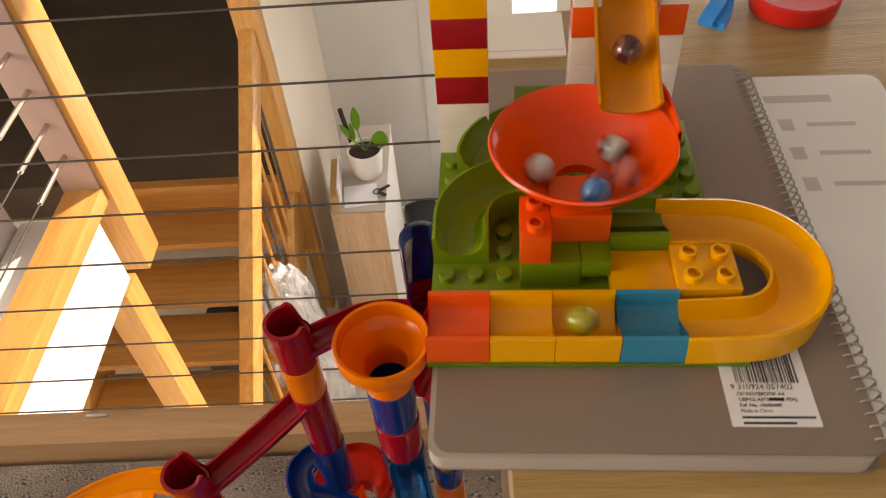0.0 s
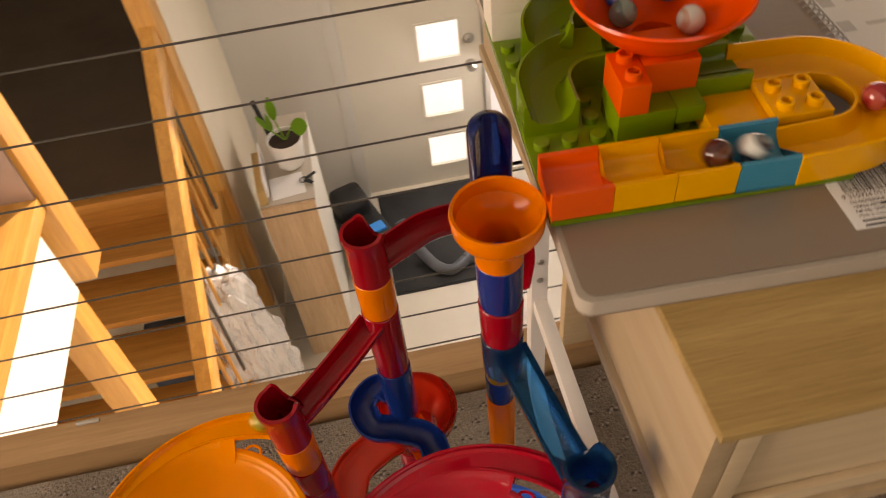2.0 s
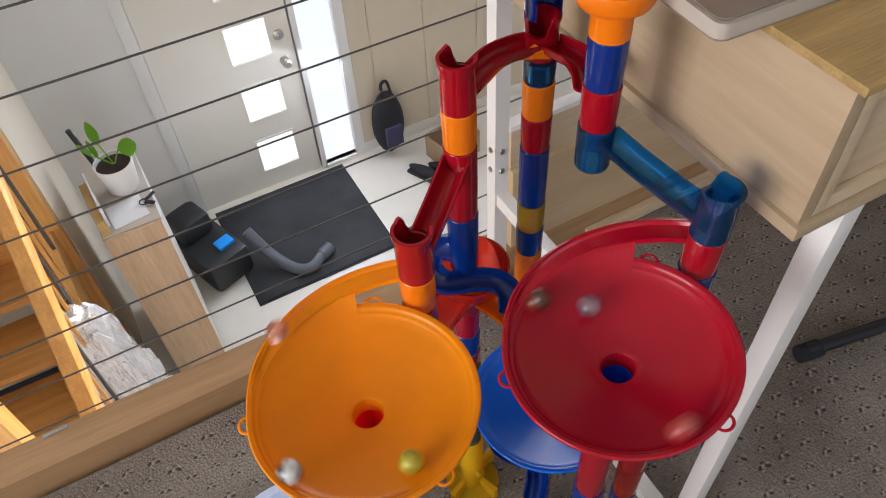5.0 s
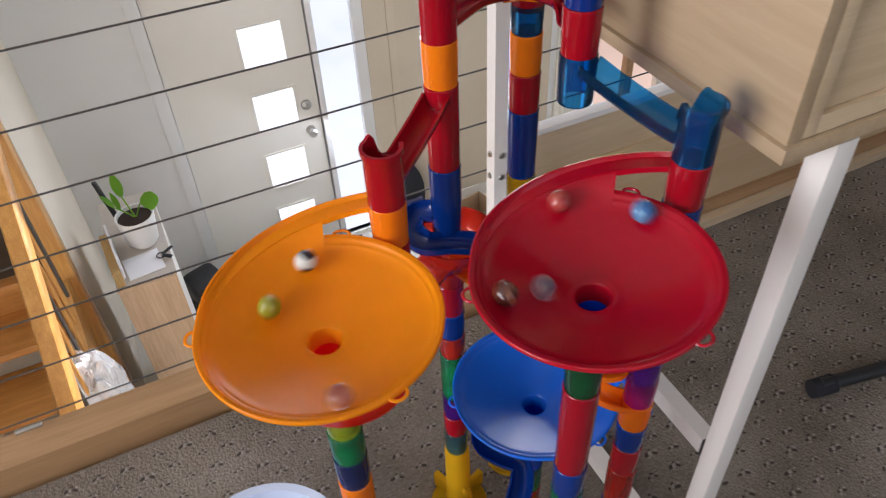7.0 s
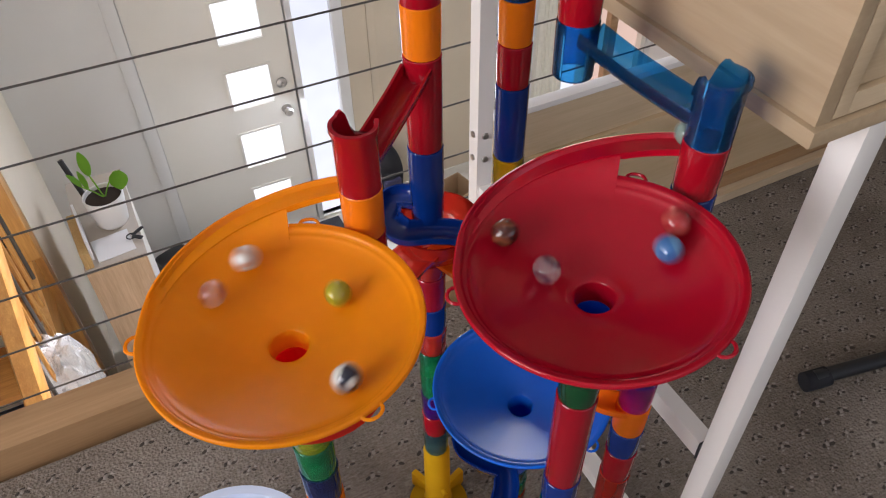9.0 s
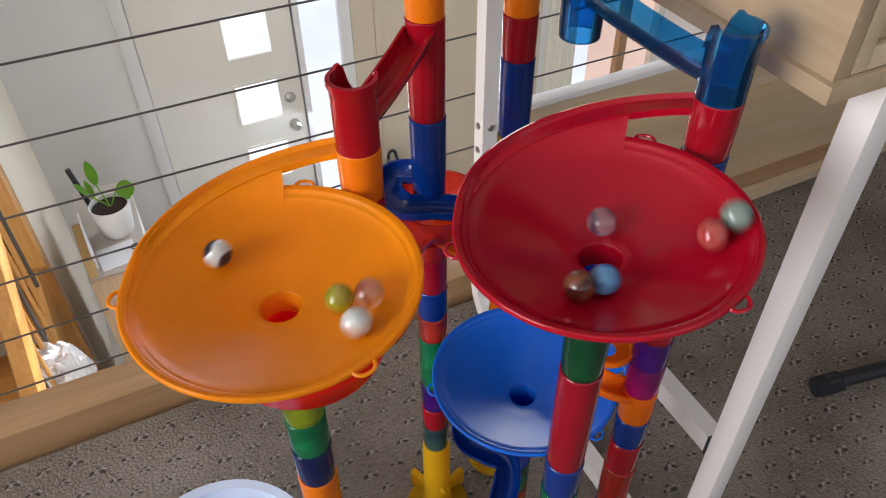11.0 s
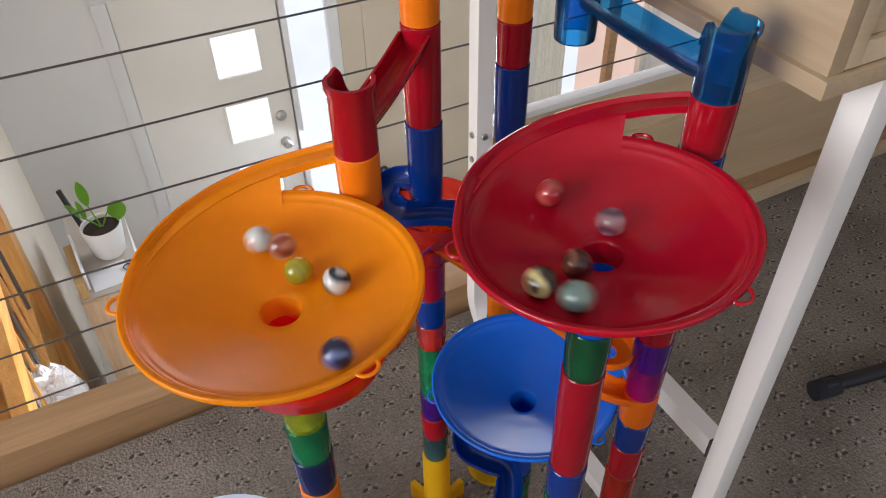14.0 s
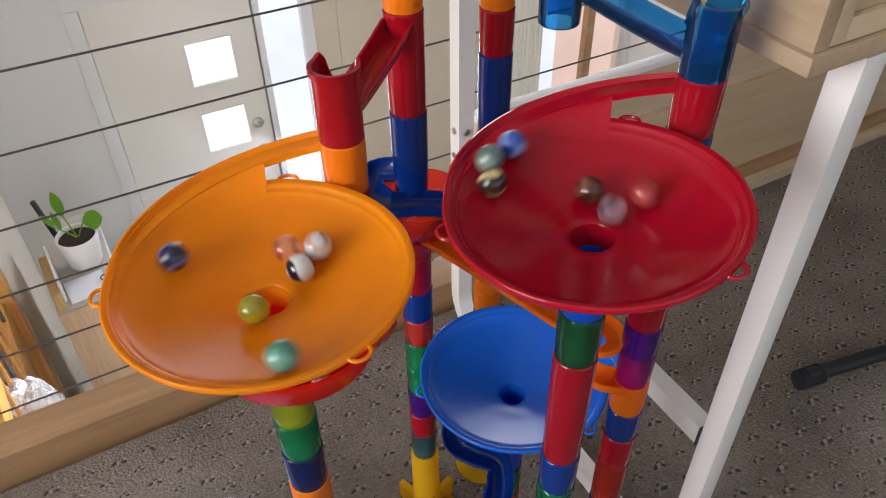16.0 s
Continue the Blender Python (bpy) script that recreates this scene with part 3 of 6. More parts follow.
for x, y, z, lean, az, w, l in ((-0.02, 0.0, 0.29, 68, 10, 0.024, 0.11), (-0.07, 0.01, 0.235, 60, 50, 0.016, 0.08), (0.095, 0.0, 0.275, -48, 172, 0.042, 0.085), (-0.05, 0.03, 0.20, 70, 20, 0.014, 0.09)):
    part("stem", sweep(smooth_path([(0.005, 0.0, 0.15), (x * 0.5, y * 0.5, 0.15 + (z - 0.15) * 0.6), (x, y, z)], 4), circle_profile(0.0035, 6)), LEAF, pot)
    part("leaf", leaf(w, l), LEAF, pot, m=pose(x, y, z, lean, 0, az))
stakes = thing("black_brush", "black handled brush leaning behind the plant", "brush", pose(0.0275, -0.0785, 0.015))
part("handle", rod((-0.60, 3.02, -1.543), (-0.655, 3.08, -1.26), 0.013), BLACK, stakes)
keys = thing("key_bunch", "bunch of dark keys on paper", "keys", pose(-0.4475, 2.6565, -1.5215))
part("ring", sweep([(0.02 * math.cos(a), 0.02 * math.sin(a), 0.003) for a in [k * math.pi / 8 for k in range(17)]], circle_profile(0.003, 6), caps=False), BLACK, keys)
part("key", block(0.01, -0.008, 0.0, 0.075, 0.008, 0.006, 0.002), BLACK, keys, m=pose(0, 0, 0, 0, 0, 35))
part("key", block(0.01, -0.010, 0.0, 0.06, 0.010, 0.006, 0.002), BLACK, keys, m=pose(0, 0, 0.004, 0, 0, -40))
sheet = thing("paper_sheet", "white sheets of paper on the cabinet", "paper", pose(-0.5325, 2.6365, -1.5295, 0, 0, 6))
part("sheet", block(-0.085, -0.075, 0.0, 0.085, 0.085, 0.004, 0.0005), PAPER, sheet)
letter = thing("letter_rack", "open letter with blue print standing in a wicker holder", "letter", pose(-0.6375, 2.7215, -1.529, 0, 0, 4))
part("sheet", block(-0.005, -0.16, 0.02, 0.005, 0.14, 0.13, 0.001), PAPER, letter)
part("holder", block(-0.045, -0.19, 0.0, -0.007, 0.12, 0.09, 0.006), WICKER, letter, "woven wicker holder")
# plastic-wrapped parcel by the stairs
bag = thing("plastic_bag", "tall crumpled clear plastic bag standing by the stairs", "bag", pose(-0.848, 2.04, HALL))
bm = bmesh.new()
bmesh.ops.create_icosphere(bm, subdivisions=5, radius=1.0)
for v in bm.verts:
    c = v.co.copy()
    h = (c.z + 1) / 2
    wid = 0.235 * (1 - 0.42 * h ** 2.4)
    fold = noise.ridged_multi_fractal(Vector((c.x * 2.6, c.y * 2.6, c.z * 1.1)), 1.0, 2.1, 4, 0.9, 2.0)
    n2 = noise.noise(Vector((c.x * 7 + c.z * 3, c.y * 7, c.z * 5)))
    r = wid * (0.74 + 0.13 * fold + 0.14 * n2)
    rad = math.hypot(c.x, c.y) or 1e-6
    prof = min(1.0, (1 - c.z * c.z) ** 0.28) if abs(c.z) < 1 else 0
    v.co = (c.x / rad * r * prof, c.y / rad * r * prof, max(0.002, 1.40 * h + 0.06 * n2))
CLEARBAG = node_material("crinkled_film", (0.96, 0.96, 0.98), 0.16, metal=0.6, transmission=0.2, spec=1.0, coat=1.0)[0]
CLEARBAG.node_tree.nodes["Principled BSDF"].inputs["IOR"].default_value = 1.15
bag_nt = CLEARBAG.node_tree
bump(bag_nt, bag_nt.nodes["Principled BSDF"], noise_tex(bag_nt, coords(bag_nt, (1, 1, 0.35)), 26, 5, 0.7), 1.0, 0.03)
part("film", bm, CLEARBAG, bag)
part("parcel", block(-0.10, -0.08, 0.01, 0.10, 0.08, 0.42, 0.01), CABINET_WOOD, bag, "brown carton inside")
part("wrap", block(-0.09, -0.07, 0.425, 0.09, 0.07, 1.02, 0.02, 3), painted("grey_wrap", (0.78, 0.78, 0.80), 0.6, 0.1), bag, "grey wrapped contents")
# vacuum cleaner with its hose
vac = thing("vacuum_cleaner", "black vacuum cleaner with a blue clip and grey hose", "vacuum cleaner", pose(-0.213, 3.285, HALL, 0, 0, 20))
part("body", block(-0.17, -0.22, 0.01, 0.13, 0.26, 0.25, 0.07, 4), BLACK, vac)
part("bin", block(-0.14, 0.06, 0.22, 0.09, 0.28, 0.40, 0.08, 4), BLACK, vac)
part("clip", block(-0.02, -0.13, 0.245, 0.09, -0.05, 0.272, 0.006), SKY_BLUE, vac, "bright blue clip")
hp = smooth_path([(-0.02, 3.36, HALL + 0.26), (0.06, 3.24, HALL + 0.12), (0.16, 3.10, HALL + 0.05), (0.26, 3.04, HALL + 0.05), (0.36, 3.10, HALL + 0.05)], 8)
hose = thing("vacuum_hose", "grey ribbed vacuum hose lying on the doormat", "hose", pose(0.027, -0.13, 0))
part("hose", sweep(hp, circle_profile(0.036, 14)), GREY_HOSE, hose)
part("nozzle", sweep([(0.36, 3.10, HALL + 0.05), (0.44, 3.14, HALL + 0.05)], circle_profile(0.042, 14)), GREY_HOSE, hose)
# bags and shoes by the wall
pack = thing("backpack", "black backpack hanging low on the wall", "bag", pose(1.245, 3.67, -2.50))
bm = bmesh.new()
bmesh.ops.create_icosphere(bm, subdivisions=3, radius=1.0)
for v in bm.verts:
    n = noise.noise(v.co * 2.3) * 0.12
    v.co = (v.co.x * (0.12 + 0.05 * n), v.co.y * 0.085, v.co.z * (0.27 + 0.1 * n))
part("sack", bm, BLACK_CLOTH, pack)
part("strap", sweep(smooth_path([(-0.03, -0.03, 0.24), (-0.02, 0.0, 0.33), (0.03, 0.02, 0.33), (0.04, -0.02, 0.25)], 5), circle_profile(0.011, 8)), BLACK_CLOTH, pack)
part("pocket", block(-0.06, -0.10, -0.16, 0.07, -0.06, 0.02, 0.02, 3), painted("violet_pocket", (0.05, 0.045, 0.10), 0.8), pack)
def shoe(m, mat, sole, label):
    s = thing("shoe", label, "shoe", m, group="shoes by the wall")
    bm = bmesh.new()
    bmesh.ops.create_icosphere(bm, subdivisions=3, radius=1.0)
    for v in bm.verts:
        y = v.co.y
        v.co = (v.co.x * 0.045 * (1 - 0.15 * y), y * 0.13, 0.045 + v.co.z * (0.04 - 0.018 * y))
    part("upper", bm, mat, s)
    part("sole", block(-0.042, -0.13, 0.0, 0.042, 0.125, 0.02, 0.008), sole, s)
    return s
GREEN_SHOE = painted("green_mesh", (0.12, 0.35, 0.05), 0.8)
GREY_SHOE = painted("grey_mesh", (0.18, 0.18, 0.19), 0.8)
shoe(pose(1.335, 3.33, HALL, 0, 0, 25), BLACK_CLOTH, BLACK, "black boot lying by the wall")
shoe(pose(1.475, 3.28, HALL, 0, 0, 35), BLACK_CLOTH, BLACK, "black boot lying by the wall")
shoe(pose(1.215, 2.65, HALL, 0, 0, 60), GREY_SHOE, PAPER, "grey trainer with a pale sole")
shoe(pose(1.185, 2.52, HALL, 0, 0, 60), GREY_SHOE, GREEN_SHOE, "grey and green trainer")
box = thing("cardboard_box", "open brown cardboard box by the wall", "box", pose(1.635, 3.43, HALL, 0, 0, 12))
bm = bmesh.new()
for a in ((-0.16, -0.12, 0, 0.16, -0.114, 0.2), (-0.16, 0.114, 0, 0.16, 0.12, 0.2), (-0.16, -0.114, 0, -0.154, 0.114, 0.2), (0.154, -0.114, 0, 0.16, 0.114, 0.2), (-0.16, -0.12, 0.0, 0.16, 0.12, 0.004)):
    block(*a, bm=bm)
part("carton", bm, painted("cardboard", (0.45, 0.31, 0.18), 0.8, 0.05, 0.2), box, smooth=False)
cloth = thing("folded_cloth", "folded blue cloth under the open stairs", "cloth", pose(-1.256, 2.23, -2.01))
part("fold", block(-0.16, -0.12, -0.79, 0.16, 0.12, 0.0, 0.02, 3), BLUE_CLOTH, cloth)

# ---- desk with its notebook ----
desk = thing("desk", "pale oak desk with a boxed drawer body on white steel legs", "desk")
DX, DY0, DY1 = 0.042, -0.111, 0.37
part("desktop", block(DX - 0.002, DY0 - 0.006, 0.7455, 1.30, DY1, 0.752, 0.0012), DESK_TOP_WOOD, desk, "wood-grained desk top with worn edge")
part("side_panel", block(DX, DY0, 0.638, DX + 0.012, DY1 - 0.01, 0.7453, 0.001), DESK_SIDE_WOOD, desk)
part("side_panel", block(1.28, DY0 + 0.013, 0.638, 1.292, DY1 - 0.01, 0.7453, 0.001), DESK_SIDE_WOOD, desk)
part("back_panel", block(DX + 0.012, DY1 - 0.022, 0.638, 1.28, DY1 - 0.01, 0.7453, 0.001), DESK_SIDE_WOOD, desk)
part("bottom_board", block(DX - 0.004, DY0 - 0.004, 0.6265, 1.296, DY1 - 0.005, 0.638, 0.002), DESK_SIDE_WOOD, desk)
drawer = part("drawer", block(DX + 0.0125, DY0 + 0.005, 0.639, 0.66, DY0 + 0.02, 0.745, 0.001), PALE_WOOD, desk, "flat drawer front with a raised border")
bm = bmesh.new()
for x0, z0, x1, z1 in ((DX + 0.0125, 0.639, DX + 0.024, 0.745), (0.64, 0.639, 0.662, 0.745), (DX + 0.024, 0.639, 0.64, 0.653), (DX + 0.024, 0.731, 0.64, 0.745)):
    block(x0, DY0, z0, x1, DY0 + 0.0048, z1, 0.0008, bm=bm)
part("border", bm, PALE_WOOD, drawer)
def bent_leg(x0, x1, y_back, y_front, top, w, r):
    """Square tube that comes down at the back, bends and runs forward along the floor."""
    bm = bmesh.new()
    line = [((y_back + w / 2, top), (y_back - w / 2, top))]
    for k in range(9):
        a = radians(90 * k / 8)
        ro, ri = r + w / 2, r - w / 2
        cy, cz = y_back - r, r + w / 2
        line.append(((cy + ro * math.cos(a), cz - ro * math.sin(a)), (cy + ri * math.cos(a), cz - ri * math.sin(a))))
    line.append(((y_front, 0.0), (y_front, w)))
    rows = [[bm.verts.new(v) for v in ((x0, *o), (x1, *o), (x1, *q), (x0, *q))] for o, q in line]
    for a, b in zip(rows, rows[1:]):
        for k in range(4):
            bm.faces.new((a[k], a[(k + 1) % 4], b[(k + 1) % 4], b[k]))
    bm.faces.new(rows[0])
    bm.faces.new(rows[-1][::-1])
    return bm
for lx in (0.0835, 1.2175):
    part("leg", block(lx + 0.0045, -0.114, 0.0, lx + 0.0245, -0.093, 0.6255, 0.0025), WHITE_STEEL, desk, "white powder-coated square steel leg")
    part("leg", bent_leg(lx + 0.001, lx + 0.022, 0.343, -0.0925, 0.6255, 0.021, 0.055), WHITE_STEEL, desk, "white steel back leg bent forward along the floor")
    part("stretcher", block(lx + 0.0035, -0.0915, 0.236, lx + 0.0215, 0.3320, 0.259, 0.002), WHITE_STEEL, desk)
    part("seam_cap", block(lx + 0.0028, -0.0930, 0.235, lx + 0.0222, -0.0914, 0.260), BLACK, desk, "dark seam where the stretcher meets the leg")
for z in (0.30, 0.335, 0.57):
    part("screw", lathe([(0.0, 0), (0.0045, 0.0), (0.004, 0.002), (0.0, 0.0028)], 10, False), CHROME, desk, m=pose(0.0844, 0.343, z, 0, -90, 0))
    part("screw", lathe([(0.0, 0), (0.0045, 0.0), (0.004, 0.002), (0.0, 0.0028)], 10, False), CHROME, desk, m=pose(0.0950, 0.3324, z, 90, 0, 0))

shelf = thing("board_panel", "two stacked pale timber boards with a white cap against the railing", "panel")
part("lower_board", block(0.152, 0.390, 0.0465, 2.9, 0.410, 0.220, 0.002), PANEL_WOOD, shelf)
part("upper_board", block(0.152, 0.398, 0.2205, 2.9, 0.410, 0.298, 0.002), PALE_WOOD, shelf)
part("cap", block(0.147, 0.393, 0.2985, 2.9, 0.413, 0.308, 0.002), WHITE_STEEL, shelf, "white cap strip")
batten = thing("batten", "thin pale pine batten along the carpet edge", "batten")
part("strip", block(0.30, 0.363, 0.002, 2.9, 0.381, 0.022, 0.002), PALE_WOOD, batten)

chair = thing("chair_base", "black tubular chair leg with a rubber foot on the carpet", "chair")
part("tube", sweep(smooth_path([(0.439, 0.006, 0.02), (0.529, -0.012, 0.021), (0.76, -0.056, 0.026), (1.16, -0.136, 0.05)], 5), circle_profile(0.0105, 14)), BLACK, chair)
part("rubber_foot", sweep([(0.426, 0.009, 0.0150), (0.430, 0.008, 0.0150), (0.455, 0.003, 0.0160), (0.461, 0.002, 0.0170)], circle_profile(0.0140, 16)), BLACK_CLOTH, chair)

# ---- spiral notebook ----
NB = pose(0.001, 0.004, 0.752, 0, 0, -2.9)
book = thing("notebook", "grey card spiral notebook lying under the block run", "notebook", NB)
def rounded(x0, y0, x1, y1, z0, z1, r, n=6):
    bm = bmesh.new()
    ring = []
    for cx, cy, a0 in ((x1 - r, y1 - r, 0), (x0 + r, y1 - r, 90), (x0 + r, y0 + r, 180), (x1 - r, y0 + r, 270)):
        for i in range(n + 1):
            a = radians(a0 + 90 * i / n)
            ring.append((cx + r * math.cos(a), cy + r * math.sin(a)))
    lo = [bm.verts.new((x, y, z0)) for x, y in ring]
    hi = [bm.verts.new((x, y, z1)) for x, y in ring]
    bm.faces.new(hi)
    bm.faces.new(lo[::-1])
    for i in range(len(ring)):
        j = (i + 1) % len(ring)
        bm.faces.new((lo[i], lo[j], hi[j], hi[i]))
    return bm
NX0, NX1, NY0, NY1 = 0.002, 0.211, -0.0475, 0.268
part("back_cover", rounded(NX0, NY0, NX1, NY1, 0.0, 0.0012, 0.008), NOTEBOOK_COVER, book)
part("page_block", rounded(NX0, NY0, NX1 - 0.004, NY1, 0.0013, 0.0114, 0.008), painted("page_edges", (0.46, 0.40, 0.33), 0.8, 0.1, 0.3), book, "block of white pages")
part("cover", rounded(NX0 + 0.0028, NY0 + 0.0028, NX1, NY1 - 0.0028, 0.0121, 0.0128, 0.0075), NOTEBOOK_COVER, book, "grey card cover with small dents")
for i in range(46):
    y = NY0 + 0.010 + (NY1 - NY0 - 0.02) * i / 45
    ring = [(NX1 + 0.0005 + 0.0080 * math.cos(a), y + 0.0012 * a / 6.28, 0.0066 + 0.0080 * math.sin(a)) for a in [2 * math.pi * k / 12 for k in range(13)]]
    part("wire_ring", sweep(ring, circle_profile(0.0006, 5), caps=False), CHROME, book)
flap = part("front_leaf", rounded(NX1 + 0.005, NY0 + 0.002, NX1 + 0.10, NY1 - 0.004, 0.0004, 0.0020, 0.010), painted("milky_leaf", (0.90, 0.89, 0.86), 0.14, 0.03, 0.05), book, "milky clear plastic cover folded back")
# printed sticker with its barcode and lines
stick = part("sticker", rounded(0.1445, -0.0375, 0.1855, 0.024, 0.0129, 0.0131, 0.0005, 1), PAPER, book, "white printed barcode sticker", m=pose(0, 0.0065, 0))
rb = random.Random(2)
bm = bmesh.new()
x = 0.151
while x < 0.180:
    w = rb.choice((0.0003, 0.0003, 0.0006, 0.0009))
    block(x, -0.0135, 0.01312, x + w, 0.012, 0.0132, bm=bm)
    x += w + rb.choice((0.0003, 0.0005, 0.0008))
part("barcode", bm, INK, stick, smooth=False)["kind"] = "stuff"
def lettering(txt, x, y, size, parent, mat=INK, z=0.01325, bold=0.0):
    cu = bpy.data.curves.new("lettering", "FONT")
    cu.body, cu.size, cu.extrude, cu.offset = txt, size, 0.00002, bold
    ob = new("lettering", cu)
    deps = bpy.context.evaluated_depsgraph_get()
    me = bpy.data.meshes.new_from_object(ob.evaluated_get(deps))
    bpy.data.objects.remove(ob)
    me.materials.append(mat)
    t = new("lettering", me)
    t.parent = parent
    t.matrix_basis = pose(x, y, z)
    return t
lettering("9 310924 057402", 0.1478, -0.0172, 0.0042, stick)
for k, (txt, s, bo) in enumerate((("CH NOTEBOOK A4", 0.0029, 0.00004), ("120PGS ASTD          PDQ", 0.0029, 0.00004), ("Ref. No. 1838560K", 0.0029, 0.00004), ("Made in China", 0.0029, 0))):
    lettering(txt, 0.1500, -0.0207 - 0.0031 * k, s * 0.88, stick, bold=bo)
bm = block(0.1500, -0.0332, 0.01312, 0.1835, -0.0320, 0.0132)
block(0.1500, -0.0363, 0.01312, 0.174, -0.0350, 0.0132, bm=bm)
block(0.1645, -0.0237, 0.01312, 0.1715, -0.0219, 0.0132, bm=bm)
part("print_line", bm, INK, stick, smooth=False)
GREYINK = painted("faded_print", (0.56, 0.54, 0.50), 0.5)
bm = block(NX1 + 0.014, 0.232, 0.0021, NX1 + 0.060, 0.240, 0.0022)
for k in range(3):
    block(NX1 + 0.036, 0.205 - 0.03 * k, 0.0021, NX1 + 0.068, 0.209 - 0.03 * k, 0.0022, bm=bm)
    block(NX1 + 0.018, 0.201 - 0.03 * k, 0.0021, NX1 + 0.027, 0.213 - 0.03 * k, 0.0022, bm=bm)
part("print_mark", bm, GREYINK, flap, smooth=False)
bm = bmesh.new()
for k in range(18):
    block(NX1 + 0.089, 0.02 + 0.01 * k, 0.0021, NX1 + (0.096 if k % 2 else 0.093), 0.0205 + 0.01 * k, 0.0022, bm=bm)
part("ruler_mark", bm, GREYINK, flap, smooth=False)

# small things further back on the desk
card = thing("white_card", "cream white card lying on the desk behind the notebook", "card", pose(0.062, 0.334, 0.7522, 0, 0, -2.9))
part("sheet", rounded(-0.050, -0.032, 0.047, 0.033, 0.0, 0.0016, 0.002), painted("cream_card", (0.84, 0.80, 0.70), 0.5, 0.02, 0.05), card)
part("crease", block(-0.049, -0.024, 0.0017, 0.046, -0.0235, 0.0019), painted("crease_grey", (0.55, 0.50, 0.42), 0.6), card)
cup = thing("red_lid", "red round plastic lid on the desk", "lid", pose(0.296, 0.349, 0.7525))
part("shell", lathe([(0.0, 0.0), (0.030, 0.0), (0.034, 0.003), (0.035, 0.016), (0.033, 0.0175), (0.030, 0.013), (0.0, 0.012)], 40, False), plastic("lid_red", (0.62, 0.02, 0.012), 0.3), cup)
clipb = thing("blue_clip", "blue plastic peg lying on the desk", "clip", pose(0.229, 0.346, 0.7525, 0, 0, -25))
part("jaw", sweep([(0, -0.022, 0.006), (0.004, -0.006, 0.012), (0.006, 0.02, 0.010)], [(-0.006, -0.003), (0.006, -0.003), (0.006, 0.003), (-0.006, 0.003)]), SKY_BLUE, clipb)
part("jaw", sweep([(0.010, -0.020, 0.004), (0.012, 0.0, 0.005), (0.010, 0.02, 0.009)], [(-0.005, -0.003), (0.005, -0.003), (0.005, 0.003), (-0.005, 0.003)]), SKY_BLUE, clipb)

# ---- building-block marble run on the notebook ----
BM = pose(0.0007, 0.0062, 0.7651, 0, 0, -2.9)
blocks = thing("block_run", "colourful building-block marble track with a funnel on a green plate", "toy", BM)
S, BH, PT = 0.016, 0.0192, 0.005
T0, T1, T2, T3 = PT, PT + BH, PT + 2 * BH, PT + 3 * BH
def stud(bm, x, y, z, hollow=False):
    pr = [(0.0046, 0.0), (0.0046, 0.0042), (0.0041, 0.0046)]
    pr += [(0.0031, 0.0046), (0.0031, 0.001), (0.0, 0.001)] if hollow else [(0.0, 0.0046)]
    return merge(bm, lathe(pr, 16, False, (x, y, z)))
def brick(cx, cy, nx, ny, z0, h, mat, studs=True, hollow=False, label=""):
    """cx, cy: the brick's low corner in studs; nx, ny its size in studs."""
    g = 0.00015
    bm = block(cx * S + g, cy * S + g, z0, (cx + nx) * S - g, (cy + ny) * S - g, z0 + h - 0.0001, 0.0005, 2)
    if studs:
        for i in range(nx):
            for j in range(ny):
                stud(bm, (cx + i + 0.5) * S, (cy + j + 0.5) * S, z0 + h - 0.0002, hollow)
    return part("brick", bm, mat, blocks, label)
bm = block(0.0, 0.0, 0.0, 10 * S, 12 * S, PT, 0.0006)
for i in range(10):
    for j in range(2, 12):
        stud(bm, (i + 0.5) * S, (j + 0.5) * S, PT - 0.0002)
part("base_plate", bm, B_GREEN, blocks, "studded lime-green base plate")

def trough(x0, x1, y0, y1, z0, mat, name="track_tile", label="", along="x"):
    """A block with a rounded channel sunk along it."""
    g = 0.0002
    w = (y1 - y0) if along == "x" else (x1 - x0)
    n = 10
    wall = 0.0028
    prof = [(0.0, 0.0), (0.0, BH), (wall, BH)]
    for i in range(1, n):
        a = math.pi * i / n
        prof.append((wall + (w - 2 * wall) * (1 - math.cos(a)) / 2, BH - 0.0135 * math.sin(a) ** 0.7))
    prof += [(w - wall, BH), (w, BH), (w, 0.0)]
    bm = bmesh.new()
    rows = []
    for e in ((x0 + g, x1 - g) if along == "x" else (y0 + g, y1 - g)):
        rows.append([bm.verts.new((e, y0 + s, z0 + u) if along == "x" else (x0 + s, e, z0 + u)) for s, u in prof])
    for i in range(len(prof)):
        j = (i + 1) % len(prof)
        bm.faces.new((rows[0][i], rows[0][j], rows[1][j], rows[1][i]))
    bm.faces.new(rows[0])
    bm.faces.new(rows[1][::-1])
    bmesh.ops.triangulate(bm, faces=[f for f in bm.faces if len(f.verts) > 4])
    return part(name, bm, mat, blocks, label)
for k, m in enumerate((B_ORANGE, B_YELLOW, B_YELLOW, B_TEAL)):
    trough(0.032 * k, 0.032 * (k + 1), 0.0, 0.032, T0 - 0.002, m)
